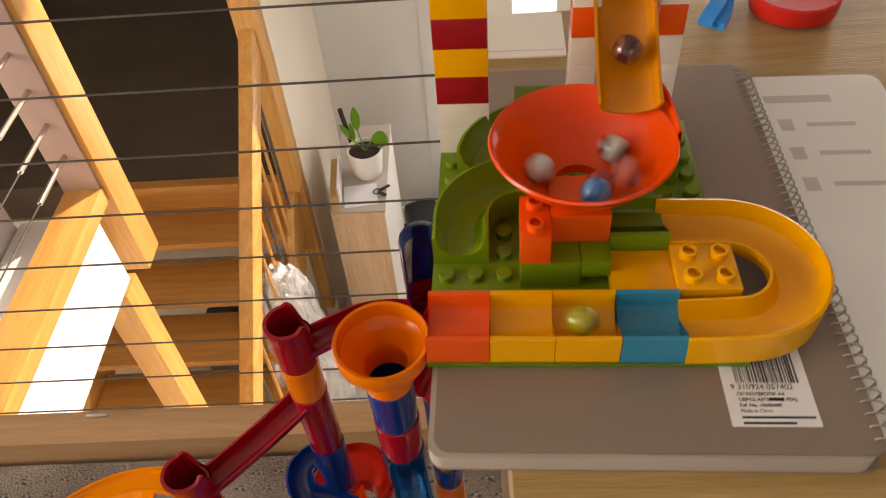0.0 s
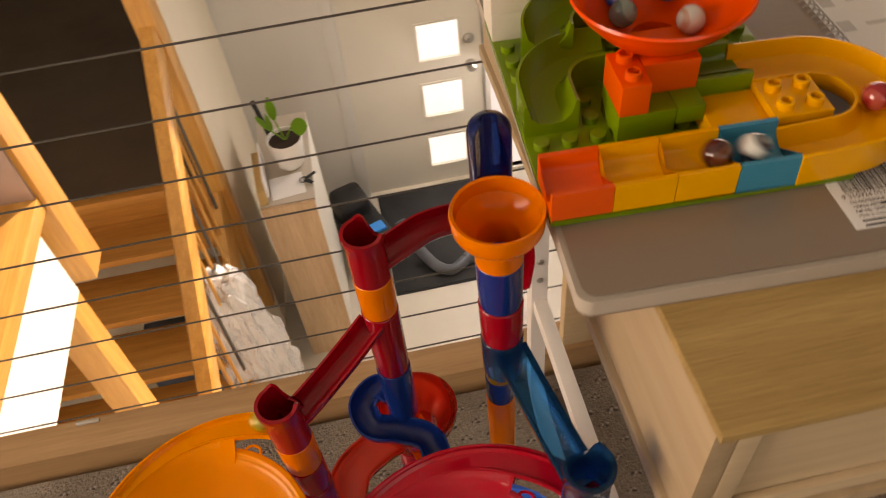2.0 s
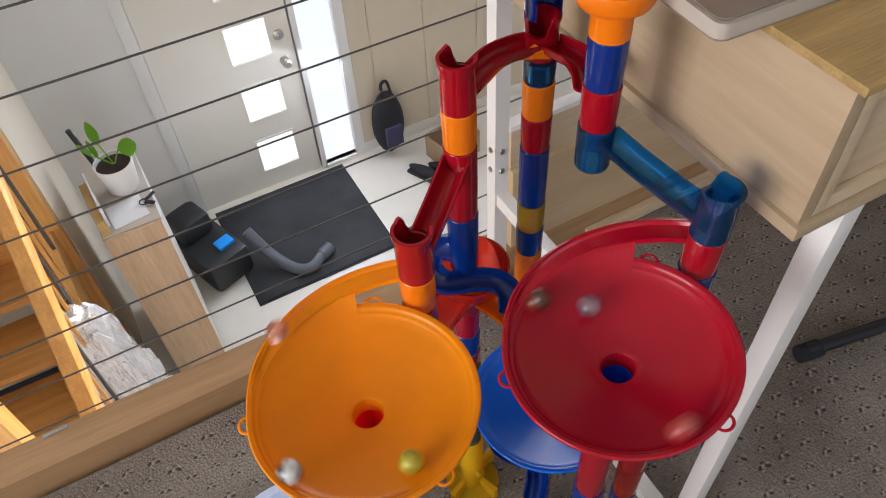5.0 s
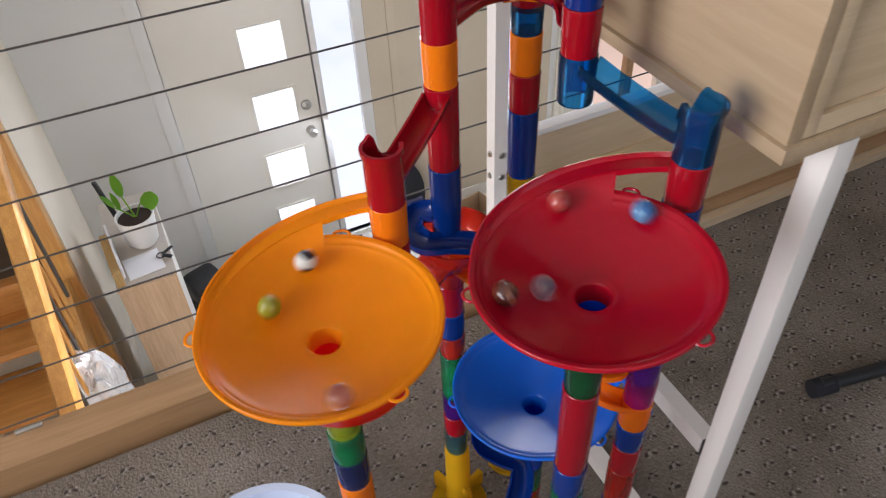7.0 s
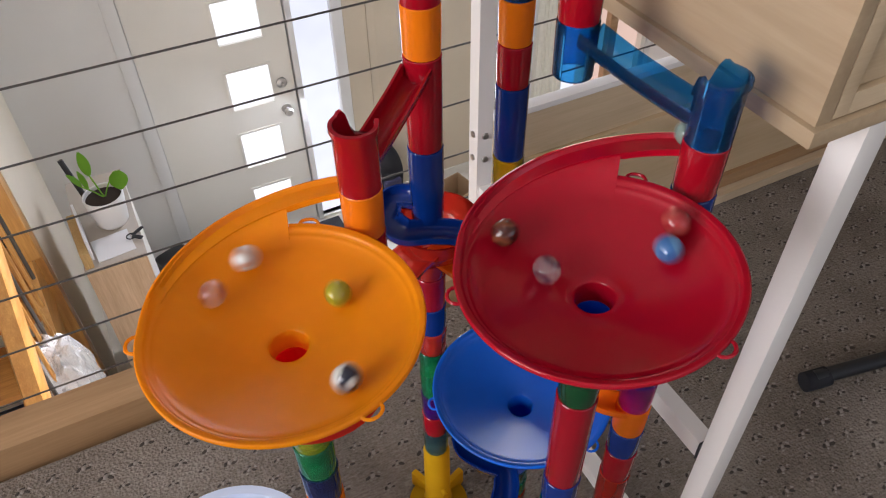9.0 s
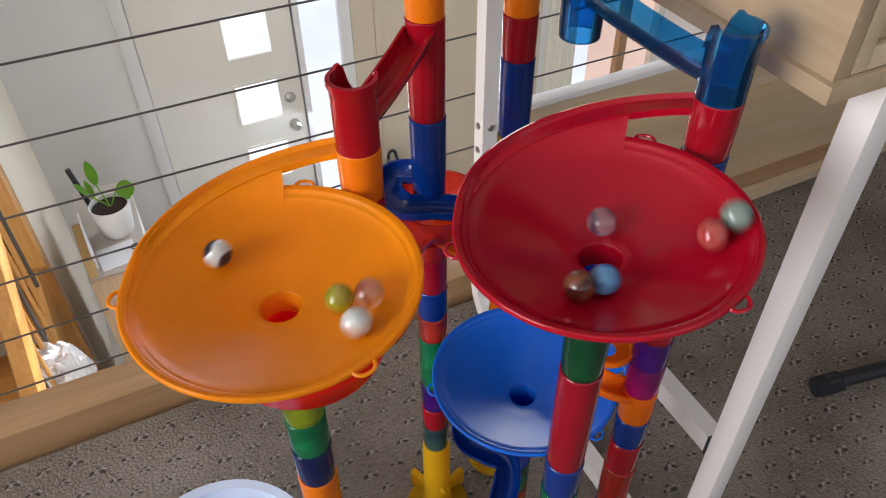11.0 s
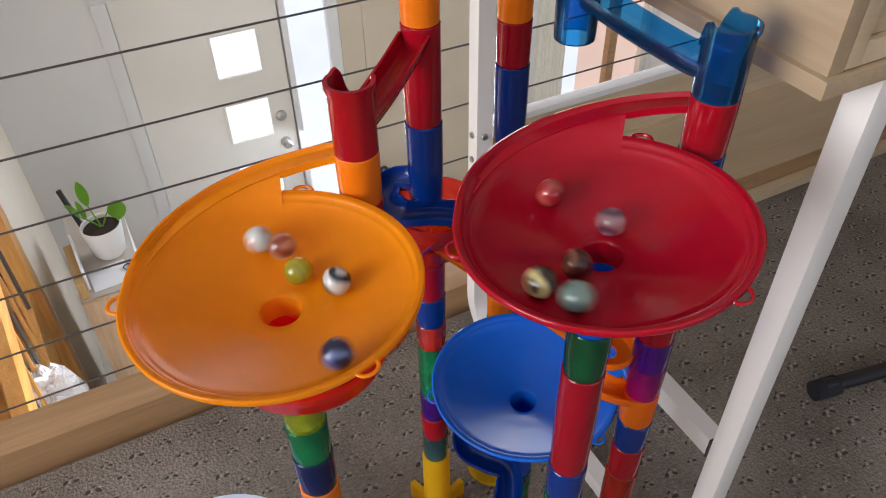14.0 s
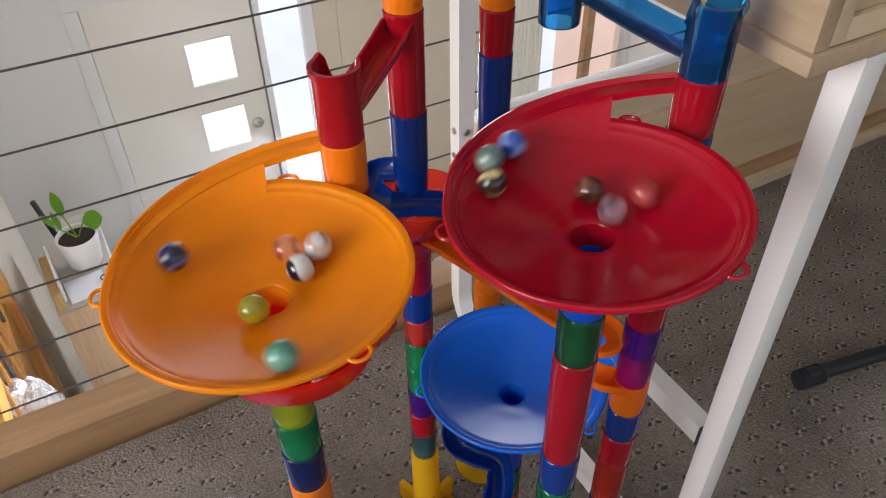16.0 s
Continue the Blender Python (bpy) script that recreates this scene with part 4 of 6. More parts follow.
# half-round yellow turn
cx, cy = 0.158, 0.0465
pts = [(0.1282, 0.016, T0 - 0.002), (0.145, 0.016, T0 - 0.001)] + [(cx + 0.0305 * math.cos(radians(a)), cy + 0.0305 * math.sin(radians(a)), T0 + 0.002 * (a + 90) / 180) for a in range(-90, 91, 9)] + [(0.124, 0.077, T0 + 0.003)]
prof = [(-0.0165, BH), (-0.0150, BH + 0.0006), (-0.0128, 0.010), (-0.007, 0.0055), (0.0, 0.0045), (0.006, 0.0055), (0.0100, 0.010), (0.0112, 0.0150), (0.0128, 0.0150), (0.0128, 0.008), (0.009, 0.0025), (0.0, 0.0012), (-0.012, 0.0002), (-0.0165, 0.0002)]
part("curved_track", sweep(pts, [(-s, u) for s, u in prof]), B_YELLOW, blocks, "glossy yellow half-round track")
brick(8, 2, 2, 2, T0, 0.0165, B_YELLOW, hollow=True)
brick(6, 2, 2, 2, T0, 0.012, B_YELLOW, studs=False)
brick(3, 3, 2, 2, T0, BH, B_GREEN, studs=False)
brick(5, 3, 1, 2, T0 + BH * 0.45, BH * 0.55, B_GREEN, studs=False)
brick(3, 3, 1, 2, T1, BH, B_ORANGE, hollow=True)
brick(4, 4, 2, 2, T1, BH, B_ORANGE, studs=False)
brick(6, 5, 2, 2, T0, 0.014, B_GREEN, studs=False)
trough(0.096, 0.128, 0.064, 0.096, T0 + 0.004, B_GREEN, label="lime-green track tile")
# funnel bowl with its hole
def fz(r):
    k = max(0.0, (r - 0.013) / 0.034)
    return T2 - 0.004 + 0.028 * k ** 1.6
prof = [(0.013, T2 - 0.010), (0.013, fz(0.013))] + [(0.013 + 0.034 * k / 9, fz(0.013 + 0.034 * k / 9)) for k in range(1, 10)] + [(0.049, fz(0.047) + 0.001), (0.0497, fz(0.047) - 0.0005), (0.048, fz(0.047) - 0.0022)] + [(0.015 + 0.031 * (8 - k) / 8, fz(0.013 + 0.031 * (8 - k) / 8) - 0.0022) for k in range(9)] + [(0.015, T2 - 0.010)]
bowl = part("bowl", lathe(prof, 56), plastic("bowl_orange", (0.88, 0.072, 0.003), 0.18), blocks, "glossy orange-red funnel bowl", m=pose(0.0815, 0.0965, 0))
bm = bmesh.new()
inner = [(0.0468 * math.cos(radians(a)), 0.0468 * math.sin(radians(a))) for a in (0, 10, 20, 30, 40, 50, 60, 68)]
outer = [(0.0492, 0.0), (0.0492, 0.010), (0.0490, 0.021), (0.0482, 0.032), (0.0462, 0.0415), (0.0400, 0.0432), (0.0300, 0.0445), (0.0180, 0.0452)]
zi, zo = fz(0.0468), fz(0.047) + 0.004
strips = []
for (xi, yi), (xo, yo) in zip(inner, outer):
    strips.append([bm.verts.new(v) for v in ((xi, yi, zi), ((xi + xo) / 2, (yi + yo) / 2, zi - 0.0005), (xo * 0.985, yo * 0.985, zi + 0.0010), (xo, yo, zo), (xo * 1.03, yo * 1.03, zo), (xo * 1.03, yo * 1.03, zi - 0.003), (xi, yi, zi - 0.0024))])
for a, c in zip(strips, strips[1:]):
    for k in range(7):
        bm.faces.new((a[k], a[(k + 1) % 7], c[(k + 1) % 7], c[k]))
part("inlet_lip", bm, bowl.data.materials[0], bowl)
# slide that feeds the bowl, between its posts
part("slide", sweep(smooth_path([(0.108, 0.120, 0.0665), (0.108, 0.140, 0.0755), (0.108, 0.165, 0.091), (0.108, 0.195, 0.112), (0.108, 0.24, 0.146), (0.108, 0.32, 0.205)], 5), channel_profile(0.0155, 0.010)), plastic("slide_amber", (0.66, 0.22, 0.004), 0.28), blocks, "amber slide falling into the bowl")
for x in (5, 8):
    for k in range(6):
        brick(x, 10.7, 1, 1, T0 + BH * k, BH, B_WHITE if k < 4 else (B_ORANGE if k == 4 else B_WHITE), studs=(k == 5))
for k, m in enumerate((B_WHITE, B_WHITE, B_RED, B_YELLOW, B_RED, B_YELLOW, B_RED)):
    brick(0, 10.2, 2, 2, T0 + BH * k, BH, m, studs=(k == 6))
# quarter-round lime tracks
LIME = [(-0.0155, -0.004), (-0.0155, 0.0165), (-0.0138, 0.0170), (-0.0115, 0.0085), (-0.007, 0.0040), (0.0, 0.0028), (0.007, 0.0040), (0.0115, 0.0085), (0.0138, 0.0170), (0.0155, 0.0165), (0.0155, -0.004)]
def lime_curve(line):
    return part("curved_track", sweep(line, LIME), B_GREEN, blocks, "lime-green curved track")
def bend(cx, cy, r, z, n=11):
    return [(cx + r * math.cos(radians(a)), cy + r * math.sin(radians(a)), z) for a in np.linspace(180, 90, n)]
lime_curve([(0.0160, 0.066, T0 + 0.004), (0.0160, 0.076, T0 + 0.004)] + bend(0.050, 0.084, 0.034, T0 + 0.0045) + [(0.062, 0.118, T0 + 0.005)])
lime_curve(bend(0.062, 0.128, 0.034, T0 + 0.012) + [(0.075, 0.162, T0 + 0.013)])
brick(3, 11, 2, 1, T0, BH * 1.6, B_GREEN, studs=False)
brick(7, 8, 2, 2, T0, BH, B_GREEN)

# ---- tube marble run standing on the carpet ----
run = thing("marble_run", "tall plastic marble run of coloured tubes, chutes and three big dishes", "toy")
TR = 0.0135
def tube(x, y, z0, z1, mat, parent=None, flare=True, label=""):
    h = z1 - z0
    r = TR
    prof = [(r - 0.0022, 0.0), (r - 0.0006, 0.0), (r - 0.0004, 0.0008), (r, h * 0.5), (r + 0.0002, h - 0.0010), (r - 0.0003, h - 0.0003), (r - 0.0022, h - 0.0003)]
    return part("tube", lathe(prof, 28), mat, parent or run, label, m=pose(x, y, z0))
def cup(x, y, z0, z1, mat, notch, label=""):
    """A tube with a rolled rim, cut down on the side where a chute comes in."""
    r, h, seg = TR, z1 - z0, 36
    bm = bmesh.new()
    rings = []
    for rr, kz in ((r - 0.002, 0.0), (r, 0.0), (r, 0.6), (r + 0.0002, 0.86), (r + 0.0016, 0.93), (r + 0.0014, 1.0), (r - 0.0012, 1.0), (r - 0.0016, 0.9)):
        row = []
        for i in range(seg):
            a = 2 * math.pi * i / seg
            d = abs((math.degrees(a) - notch + 180) % 360 - 180)
            low = 0.34 if d < 34 else (0.0 if d > 50 else 0.34 * (50 - d) / 16)
            wave = 0.055 * math.sin(math.pi * (d - 50) / 26) if 50 <= d < 76 else 0.0
            row.append(bm.verts.new((rr * math.cos(a), rr * math.sin(a), h * (min(kz, 1 - low) + (wave if kz > 0.88 else 0)))))
        rings.append(row)
    for a, b in zip(rings, rings[1:] + rings[:1]):
        for i in range(seg):
            j = (i + 1) % seg
            bm.faces.new((a[i], a[j], b[j], b[i]))
    return part("cup", bm, mat, run, label, m=pose(x, y, z0))
def column(x, y, bands):
    for z0, z1, mat in bands:
        tube(x, y, z0 + 0.00005, z1, mat)
def dish(x, y, zr, zh, mat, th0, label, R=0.078, power=1.35, span=115.0, gap=27.0, out=0.031, tilt=(0.0, 0.0)):
    """Wide shallow bowl with a hole and hanging loops; a ramp spirals down into it from a stack at angle th0."""
    d, seg, n, t = zr - zh, 180, 12, 0.0018
    def spiral(phi):
        k = max(0.0, 1 - phi / span)
        ro = R + out * k ** 1.2
        return ro, ro - 0.0035 - 0.0150 * min(1.0, k * 1.3), zr - 0.0042 + 0.0235 * k ** 2.2, zr + 0.0215 * k ** 2.7
    def zf(r):
        return zh + (d - 0.0042) * max(0.0, (min(r, R) - 0.0125) / (R - 0.0125)) ** power - (0.0003 if r < 0.031 else 0.0)
    def wall(ro, floor_z, top):
        return [(ro - 0.0026, floor_z), (ro - 0.0012, floor_z + 0.0026), (ro - 0.0002, top - 0.0010), (ro + 0.0008, top), (ro + 0.0020, top - 0.0006), (ro + 0.0018, top - 0.0034), (ro + 0.0004, floor_z - 0.0012)]
    bm = bmesh.new()
    cols = []
    steps = sorted([360.0 * i / seg for i in range(seg)] + [gap - 0.02, gap + 0.001])
    seg = len(steps)
    for phi in steps:
        ro, ri, fl, top = spiral(phi) if gap <= phi < span else (R, R - 0.0045, zr - 0.0042, zr)
        rb = R - 0.0075
        zb = zf(rb)
        pts = [(0.0112, zh - 0.016), (0.0112, zh - 0.0014), (0.0125, zh)]
        pts += [(0.0125 + (rb - 0.0125) * k / n, zf(0.0125 + (rb - 0.0125) * k / n)) for k in range(1, n + 1)]
        lip = 0.0012 * max(0.0, 1 - phi / 75) if gap <= phi < span else 0.0
        pts += [(rb + (ri - rb) * 0.55, zb + (fl - zb) * 0.50), (ri, fl + lip), (ri + 0.0008, fl + lip * 0.6)]
        pts += wall(ro, fl, top) if gap <= phi < span * 0.8 else [(ro - 0.0026, fl + 0.0020), (ro - 0.0012, fl + 0.0036)] + wall(ro, fl, top)[2:]
        pts += [(r, z - t) for r, z in pts[n + 5:2:-1]] + [(0.0135, zh - 0.0035), (0.0130, zh - 0.016)]
        a = radians(th0 + phi)
        cols.append([bm.verts.new((r * math.cos(a), r * math.sin(a), z)) for r, z in pts])
    m = len(cols[0])
    for i in range(seg):
        a, b = cols[i], cols[(i + 1) % seg]
        off = [math.hypot(u.co.x, u.co.y) - math.hypot(v.co.x, v.co.y) for u, v in zip(a, b)]
        cut = [k for k in range(m) if max(abs(off[k]), abs(off[(k + 1) % m])) > 0.003]
        for k in range(m):
            if k not in cut:
                bm.faces.new((a[k], b[k], b[(k + 1) % m], a[(k + 1) % m]))
        if cut:
            bm.faces.new(a[cut[0]:cut[-1] + 2])
            bm.faces.new(b[cut[0]:cut[-1] + 2][::-1])
    ob = part("dish", bm, mat, run, label, angle=75, m=pose(x, y, zr, math.degrees(tilt[1]), -math.degrees(tilt[0]), 0) @ pose(0, 0, -zr))
    bm = bmesh.new()
    rows = []
    for k in range(49):
        phi = 4.0 + (0.86 * span - 4.0) * k / 48
        ro, ri, fl, top = spiral(phi)
        a, e = radians(th0 + phi), 0.0004
        lip = 0.0018 * max(0.0, 1 - max(0.0, phi - gap) / 45)
        deep = 0.0024 if phi <= gap else 0.0016
        prof = [(ri, fl - deep), (ri, fl + e + lip), (ri + 0.0013, fl + e + lip), (ri + 0.0026, fl + e), (ro - 0.0034, fl + e), (ro - 0.0018, fl + 0.0028), (ro - 0.0007, top - 0.0010), (ro + 0.0006, top + e), (ro + 0.0022, top - 0.0002), (ro + 0.0024, top - 0.0034), (ro + 0.0010, fl - deep)]
        rows.append([bm.verts.new((r * math.cos(a), r * math.sin(a), z)) for r, z in prof])
    for a, b in zip(rows, rows[1:]):
        for k in range(len(a)):
            j = (k + 1) % len(a)
            bm.faces.new((a[k], b[k], b[j], a[j]))
    bm.faces.new(rows[0])
    bm.faces.new(rows[-1][::-1])
    part("inlet_ramp", bm, mat, ob)
    for la in (165, 285, 38 if th0 < 25 else 60):
        a = radians(la)
        lp = [((R + 0.002 + 0.0048 * math.sin(math.pi * s)) * math.cos(a + 0.075 * math.cos(math.pi * s)), (R + 0.002 + 0.0048 * math.sin(math.pi * s)) * math.sin(a + 0.075 * math.cos(math.pi * s)), zr - 0.0015) for s in [k / 8 for k in range(9)]]
        part("loop", sweep(lp, circle_profile(0.0011, 6)), mat, ob)
    return ob
def chute(pts, mat, label="", w=0.0095, h=0.011):
    return part("chute", sweep(smooth_path(pts, 7), channel_profile(w, h)), mat, run, label)

L, R_, C, S_, B = (-0.1736, 0.0235), (-0.0979, 0.0898), (-0.006, 0.1191), (-0.0235, 0.0213), (0.0002, -0.0785)
OD, RD, BD = (-0.2475, -0.037), (-0.0905, -0.1075), (-0.0517, 0.0027)
RED_TILT = (0.055, -0.017)   # rise of the red dish along x and y

# stack that feeds the orange dish
cup(*L, 0.583, 0.629, RED, 41)
column(*L, [(0.547, 0.583, ORANGE), (0.512, 0.547, RED)])
# left tall column
cup(*R_, 0.658, 0.7015, RED, 30)
column(*R_, [(0.621, 0.658, ORANGE), (0.5455, 0.621, RED), (0.476, 0.5455, BLUE), (0.411, 0.428, T_RED), (0.372, 0.411, RED), (0.338, 0.372, BLUE), (0.308, 0.338, T_RED), (0.273, 0.308, T_GREEN), (0.238, 0.273, T_GREEN), (0.202, 0.238, T_PURPLE), (0.169, 0.202, RED), (0.131, 0.169, T_GREY)])
# back column
column(*C, [(0.628, 0.653, T_BLUE), (0.592, 0.628, ORANGE), (0.5555, 0.592, RED), (0.4855, 0.5555, BLUE), (0.450, 0.4855, T_YELLOW), (0.4145, 0.450, BLUE), (0.304, 0.4145, ORANGE), (0.273, 0.304, ORANGE), (0.235, 0.273, T_GREEN), (0.12, 0.235, RED), (0.0, 0.12, BLUE)])
# funnel stack beside the desk
part("funnel", lathe([(0.0117, 0.7319), (0.0137, 0.7319), (0.0138, 0.7485), (0.0150, 0.7515), (0.0235, 0.7565), (0.0250, 0.7595), (0.0258, 0.7690), (0.0252, 0.7705), (0.0234, 0.7700), (0.0226, 0.7615), (0.0125, 0.7505), (0.0117, 0.7465)], 44), ORANGE, run, "round orange catching funnel on a short neck", m=pose(*S_, 0))
column(*S_, [(0.6935, 0.7318, BLUE), (0.6585, 0.6935, RED), (0.6205, 0.6585, T_BLUE)])
# stack that feeds the red dish
cup(*B, 0.624, 0.665, T_BLUE, 107, "clear blue cup")
column(*B, [(0.588, 0.624, RED), (0.500, 0.588, BLUE), (0.43, 0.500, RED), (0.400, 0.43, T_PURPLE), (0.368, 0.400, T_MAGENTA), (0.334, 0.368, T_ORANGE), (0.301, 0.334, BLUE), (0.262, 0.301, RED), (0.20, 0.262, T_RED), (0.10, 0.20, BLUE), (0.0, 0.10, RED)])
# columns under the dishes
column(RD[0] + 0.003, RD[1] + 0.0005, [(0.512, 0.549, THIN_BLUE), (0.473, 0.512, T_DARKGREEN), (0.372, 0.473, LONG_RED), (0.335, 0.372, BLUE), (0.29, 0.335, T_GREEN), (0.14, 0.29, RED), (0.0, 0.14, BLUE)])
column(*OD, [(0.470, 0.52, GLOW_RED), (0.438, 0.470, T_LIME), (0.404, 0.438, T_GREEN), (0.368, 0.404, T_DARKBLUE), (0.30, 0.368, ORANGE), (0.15, 0.30, RED), (0.0, 0.15, BLUE)])
column(*BD, [(0.19, 0.285, THIN_BLUE), (0.168, 0.19, T_GREY), (0.144, 0.168, T_GREEN), (0.10, 0.144, T_RED), (0.0, 0.10, BLUE)])
part("cone", lathe([(0.0135, 0.472), (0.046, 0.498), (0.0530, 0.518), (0.0510, 0.519), (0.0435, 0.501), (0.0120, 0.476)], 40), GLOW_RED, run, "red cone under the orange dish", m=pose(OD[0] + 0.010, OD[1], 0))

dish(*OD, 0.560, 0.537, DISH_ORANGE, 42, "shallow orange dish with a centre hole")
dish(*RD, 0.592, 0.5665, DISH_RED, 19, "shallow red dish with a centre hole", R=0.0755, span=125.0, out=0.034, tilt=RED_TILT)
dish(*BD, 0.3215, 0.292, DISH_BLUE, -55, "deep blue dish with a centre hole", power=1.15)

# chutes
def toward(a, b, za, zb, gap_a=0.008, gap_b=0.004):
    A, Bv = Vector((*a, za)), Vector((*b, zb))
    d = (Bv - A).normalized()
    return [A + d * gap_a, A.lerp(Bv, 0.35) - Vector((0, 0, 0.002)), A.lerp(Bv, 0.7) - Vector((0, 0, 0.002)), Bv - d * gap_b]
chute(toward(R_, L, 0.607, 0.591), RED, "red chute between the columns")
chute(toward(S_, B, 0.645, 0.6295), T_BLUE, "clear blue chute", h=0.012)
# splitter arch on the back column
chute([(C[0] - 0.003, C[1] - 0.004, 0.659), (C[0] - 0.024, C[1] - 0.003, 0.662), (-0.053, 0.112, 0.664), (-0.075, 0.102, 0.663), (R_[0] + 0.006, R_[1] + 0.005, 0.660)], RED, "red arched splitter arm", w=0.0105)
chute([(C[0] + 0.002, C[1] - 0.010, 0.659), (-0.002, 0.096, 0.661), (0.000, 0.082, 0.662), (-0.002, 0.068, 0.661), (-0.008, 0.054, 0.658)], RED, "red arched splitter arm", w=0.0105)
cup(*C, 0.648, 0.689, RED, 215, "red splitter head")
part("wedge", sweep([(C[0] - 0.026, C[1] - 0.006, 0.660), (C[0] - 0.015, C[1] - 0.0125, 0.664), (C[0] - 0.003, C[1] - 0.0185, 0.660)], [(-0.004, -0.001), (0.004, -0.001), (0.0, 0.010)], taper=lambda q: 0.25 + 0.75 * math.sin(math.pi * q)), ORANGE, run, "small orange splitter wedge")
bm = bmesh.new()
prof = [(0.0143, 0.674), (0.0146, 0.700), (0.0147, 0.7255), (0.0138, 0.7300), (0.0110, 0.7335), (0.0060, 0.7350), (0.0056, 0.7334), (0.0102, 0.7318), (0.0124, 0.7290), (0.0131, 0.7250), (0.0130, 0.700), (0.0128, 0.674)]
rows = []
for k in range(25):
    a = radians(-35 + 250 * k / 24)
    rows.append([bm.verts.new((r * math.cos(a), r * math.sin(a), z)) for r, z in prof])
for a, b in zip(rows, rows[1:]):
    for k in range(len(prof)):
        j = (k + 1) % len(prof)
        bm.faces.new((a[k], b[k], b[j], a[j]))
bm.faces.new(rows[0])
bm.faces.new(rows[-1][::-1])
bmesh.ops.triangulate(bm, faces=[f for f in bm.faces if len(f.verts) > 4])
part("scoop", bm, T_DARKBLUE, run, "clear dark blue hooded scoop", m=pose(*C, 0.0145))
# winding blue track from the left column
chute([(-0.102, 0.096, 0.484), (-0.116, 0.108, 0.480), (-0.131, 0.097, 0.476), (-0.126, 0.076, 0.473), (-0.104, 0.069, 0.470), (-0.084, 0.060, 0.466), (-0.078, 0.044, 0.462), (-0.084, 0.030, 0.459)], BLUE, "winding blue track", w=0.0105)
part("catch_ring", lathe([(0.0140, 0.414), (0.0165, 0.428), (0.030, 0.441), (0.0345, 0.452), (0.0355, 0.462), (0.0372, 0.462), (0.0362, 0.451), (0.0315, 0.4385), (0.0178, 0.4255), (0.0155, 0.414)], 44), T_RED, run, "clear red catch ring", m=pose(-0.088, 0.096, 0))
chute([(-0.104, 0.080, 0.446), (-0.126, 0.074, 0.440), (-0.150, 0.060, 0.435), (-0.161, 0.036, 0.430)], T_RED, "clear red track", w=0.016, h=0.009)
part("socket", lathe([(0.0, 0.416), (0.020, 0.418), (0.0245, 0.428), (0.023, 0.428), (0.019, 0.421), (0.0, 0.419)], 32, False), T_RED, run, "clear red tray under the feed stack", m=pose(*L, 0))
column(*L, [(0.428, 0.512, RED)])
chute([(-0.097, 0.098, 0.4300), (-0.076, 0.046, 0.4250), (-0.054, -0.006, 0.4175), (-0.036, -0.046, 0.4100), (-0.029, -0.056, 0.4080)], T_ORANGE, "clear orange chute", w=0.0115, h=0.010)
part("tray", lathe([(0.0075, 0.4000), (0.0180, 0.4010), (0.0205, 0.4030), (0.0210, 0.4090), (0.0196, 0.4092), (0.0188, 0.4040), (0.0170, 0.4024), (0.0075, 0.4016)], 36), T_ORANGE, run, "clear orange tray with a round hole", m=pose(-0.0215, -0.0560, 0))
chute([(-0.034, -0.060, 0.3700), (-0.022, -0.0685, 0.3620), (-0.008, -0.0755, 0.3560)], T_ORANGE, "short clear orange spout", w=0.0095, h=0.011)
# winding blue track under the blue dish
chute([(-0.065, 0.017, 0.232), (-0.089, 0.033, 0.226), (-0.098, 0.019, 0.221), (-0.087, 0.003, 0.216), (-0.075, -0.009, 0.211), (-0.079, -0.025, 0.205), (-0.093, -0.041, 0.199)], BLUE, "winding blue track", w=0.0105)
# yellow foot
foot = part("base", lathe([(0.0, 0.0), (0.034, 0.0), (0.036, 0.004), (0.033, 0.007), (0.018, 0.014), (0.0152, 0.03), (0.0148, 0.125), (0.0132, 0.131), (0.0, 0.131)], 32, False), YELLOW, run, "yellow foot with spread toes", m=pose(*R_, 0))
for k in range(4):
    a = radians(90 * k + 20)
    part("toe", block(0.014, -0.004, 0.0, 0.042, 0.004, 0.028, 0.002), YELLOW, foot, m=pose(0, 0, 0, 0, 0, 90 * k + 20))
part("peg", rod((0, -0.0145, 0.055), (0, -0.022, 0.055), 0.0035), YELLOW, foot)
for x, y in (B, RD, OD, BD, C):
    part("base", lathe([(0.0145, 0.0), (0.030, 0.0), (0.032, 0.003), (0.030, 0.006), (0.017, 0.010), (0.0145, 0.02)], 28), YELLOW, run, m=pose(x, y, 0))
tub = thing("white_tub", "pale blue-white plastic tub on the carpet", "tub", pose(-0.345, 0.075, 0))
part("shell", lathe([(0.0, 0.002), (0.075, 0.002), (0.092, 0.09), (0.097, 0.093), (0.097, 0.098), (0.088, 0.096), (0.071, 0.006), (0.0, 0.006)], 48, False), painted("tub_plastic", (0.62, 0.70, 0.86), 0.3, 0.02, 0.03), tub)


# ---- glass marbles ----
def marble_material(name, body, swirl, clear=0.0, amount=0.5):
    """Glass with a twisted ribbon of a second colour."""
    m, nt, b = node_material(name, body, 0.06, transmission=clear, spec=0.6, coat=0.4)
    v = coords(nt, (60, 60, 60))
    w = nt.nodes.new("ShaderNodeTexWave")
    w.inputs["Scale"].default_value, w.inputs["Distortion"].default_value, w.inputs["Detail"].default_value = 0.40, 9.0, 2.0
    nt.links.new(v, w.inputs["Vector"])
    nt.links.new(ramp(nt, w.outputs["Fac"], [(max(0.02, amount - 0.1), body), (min(0.98, amount + 0.1), swirl)]), b.inputs["Base Color"])
    return m


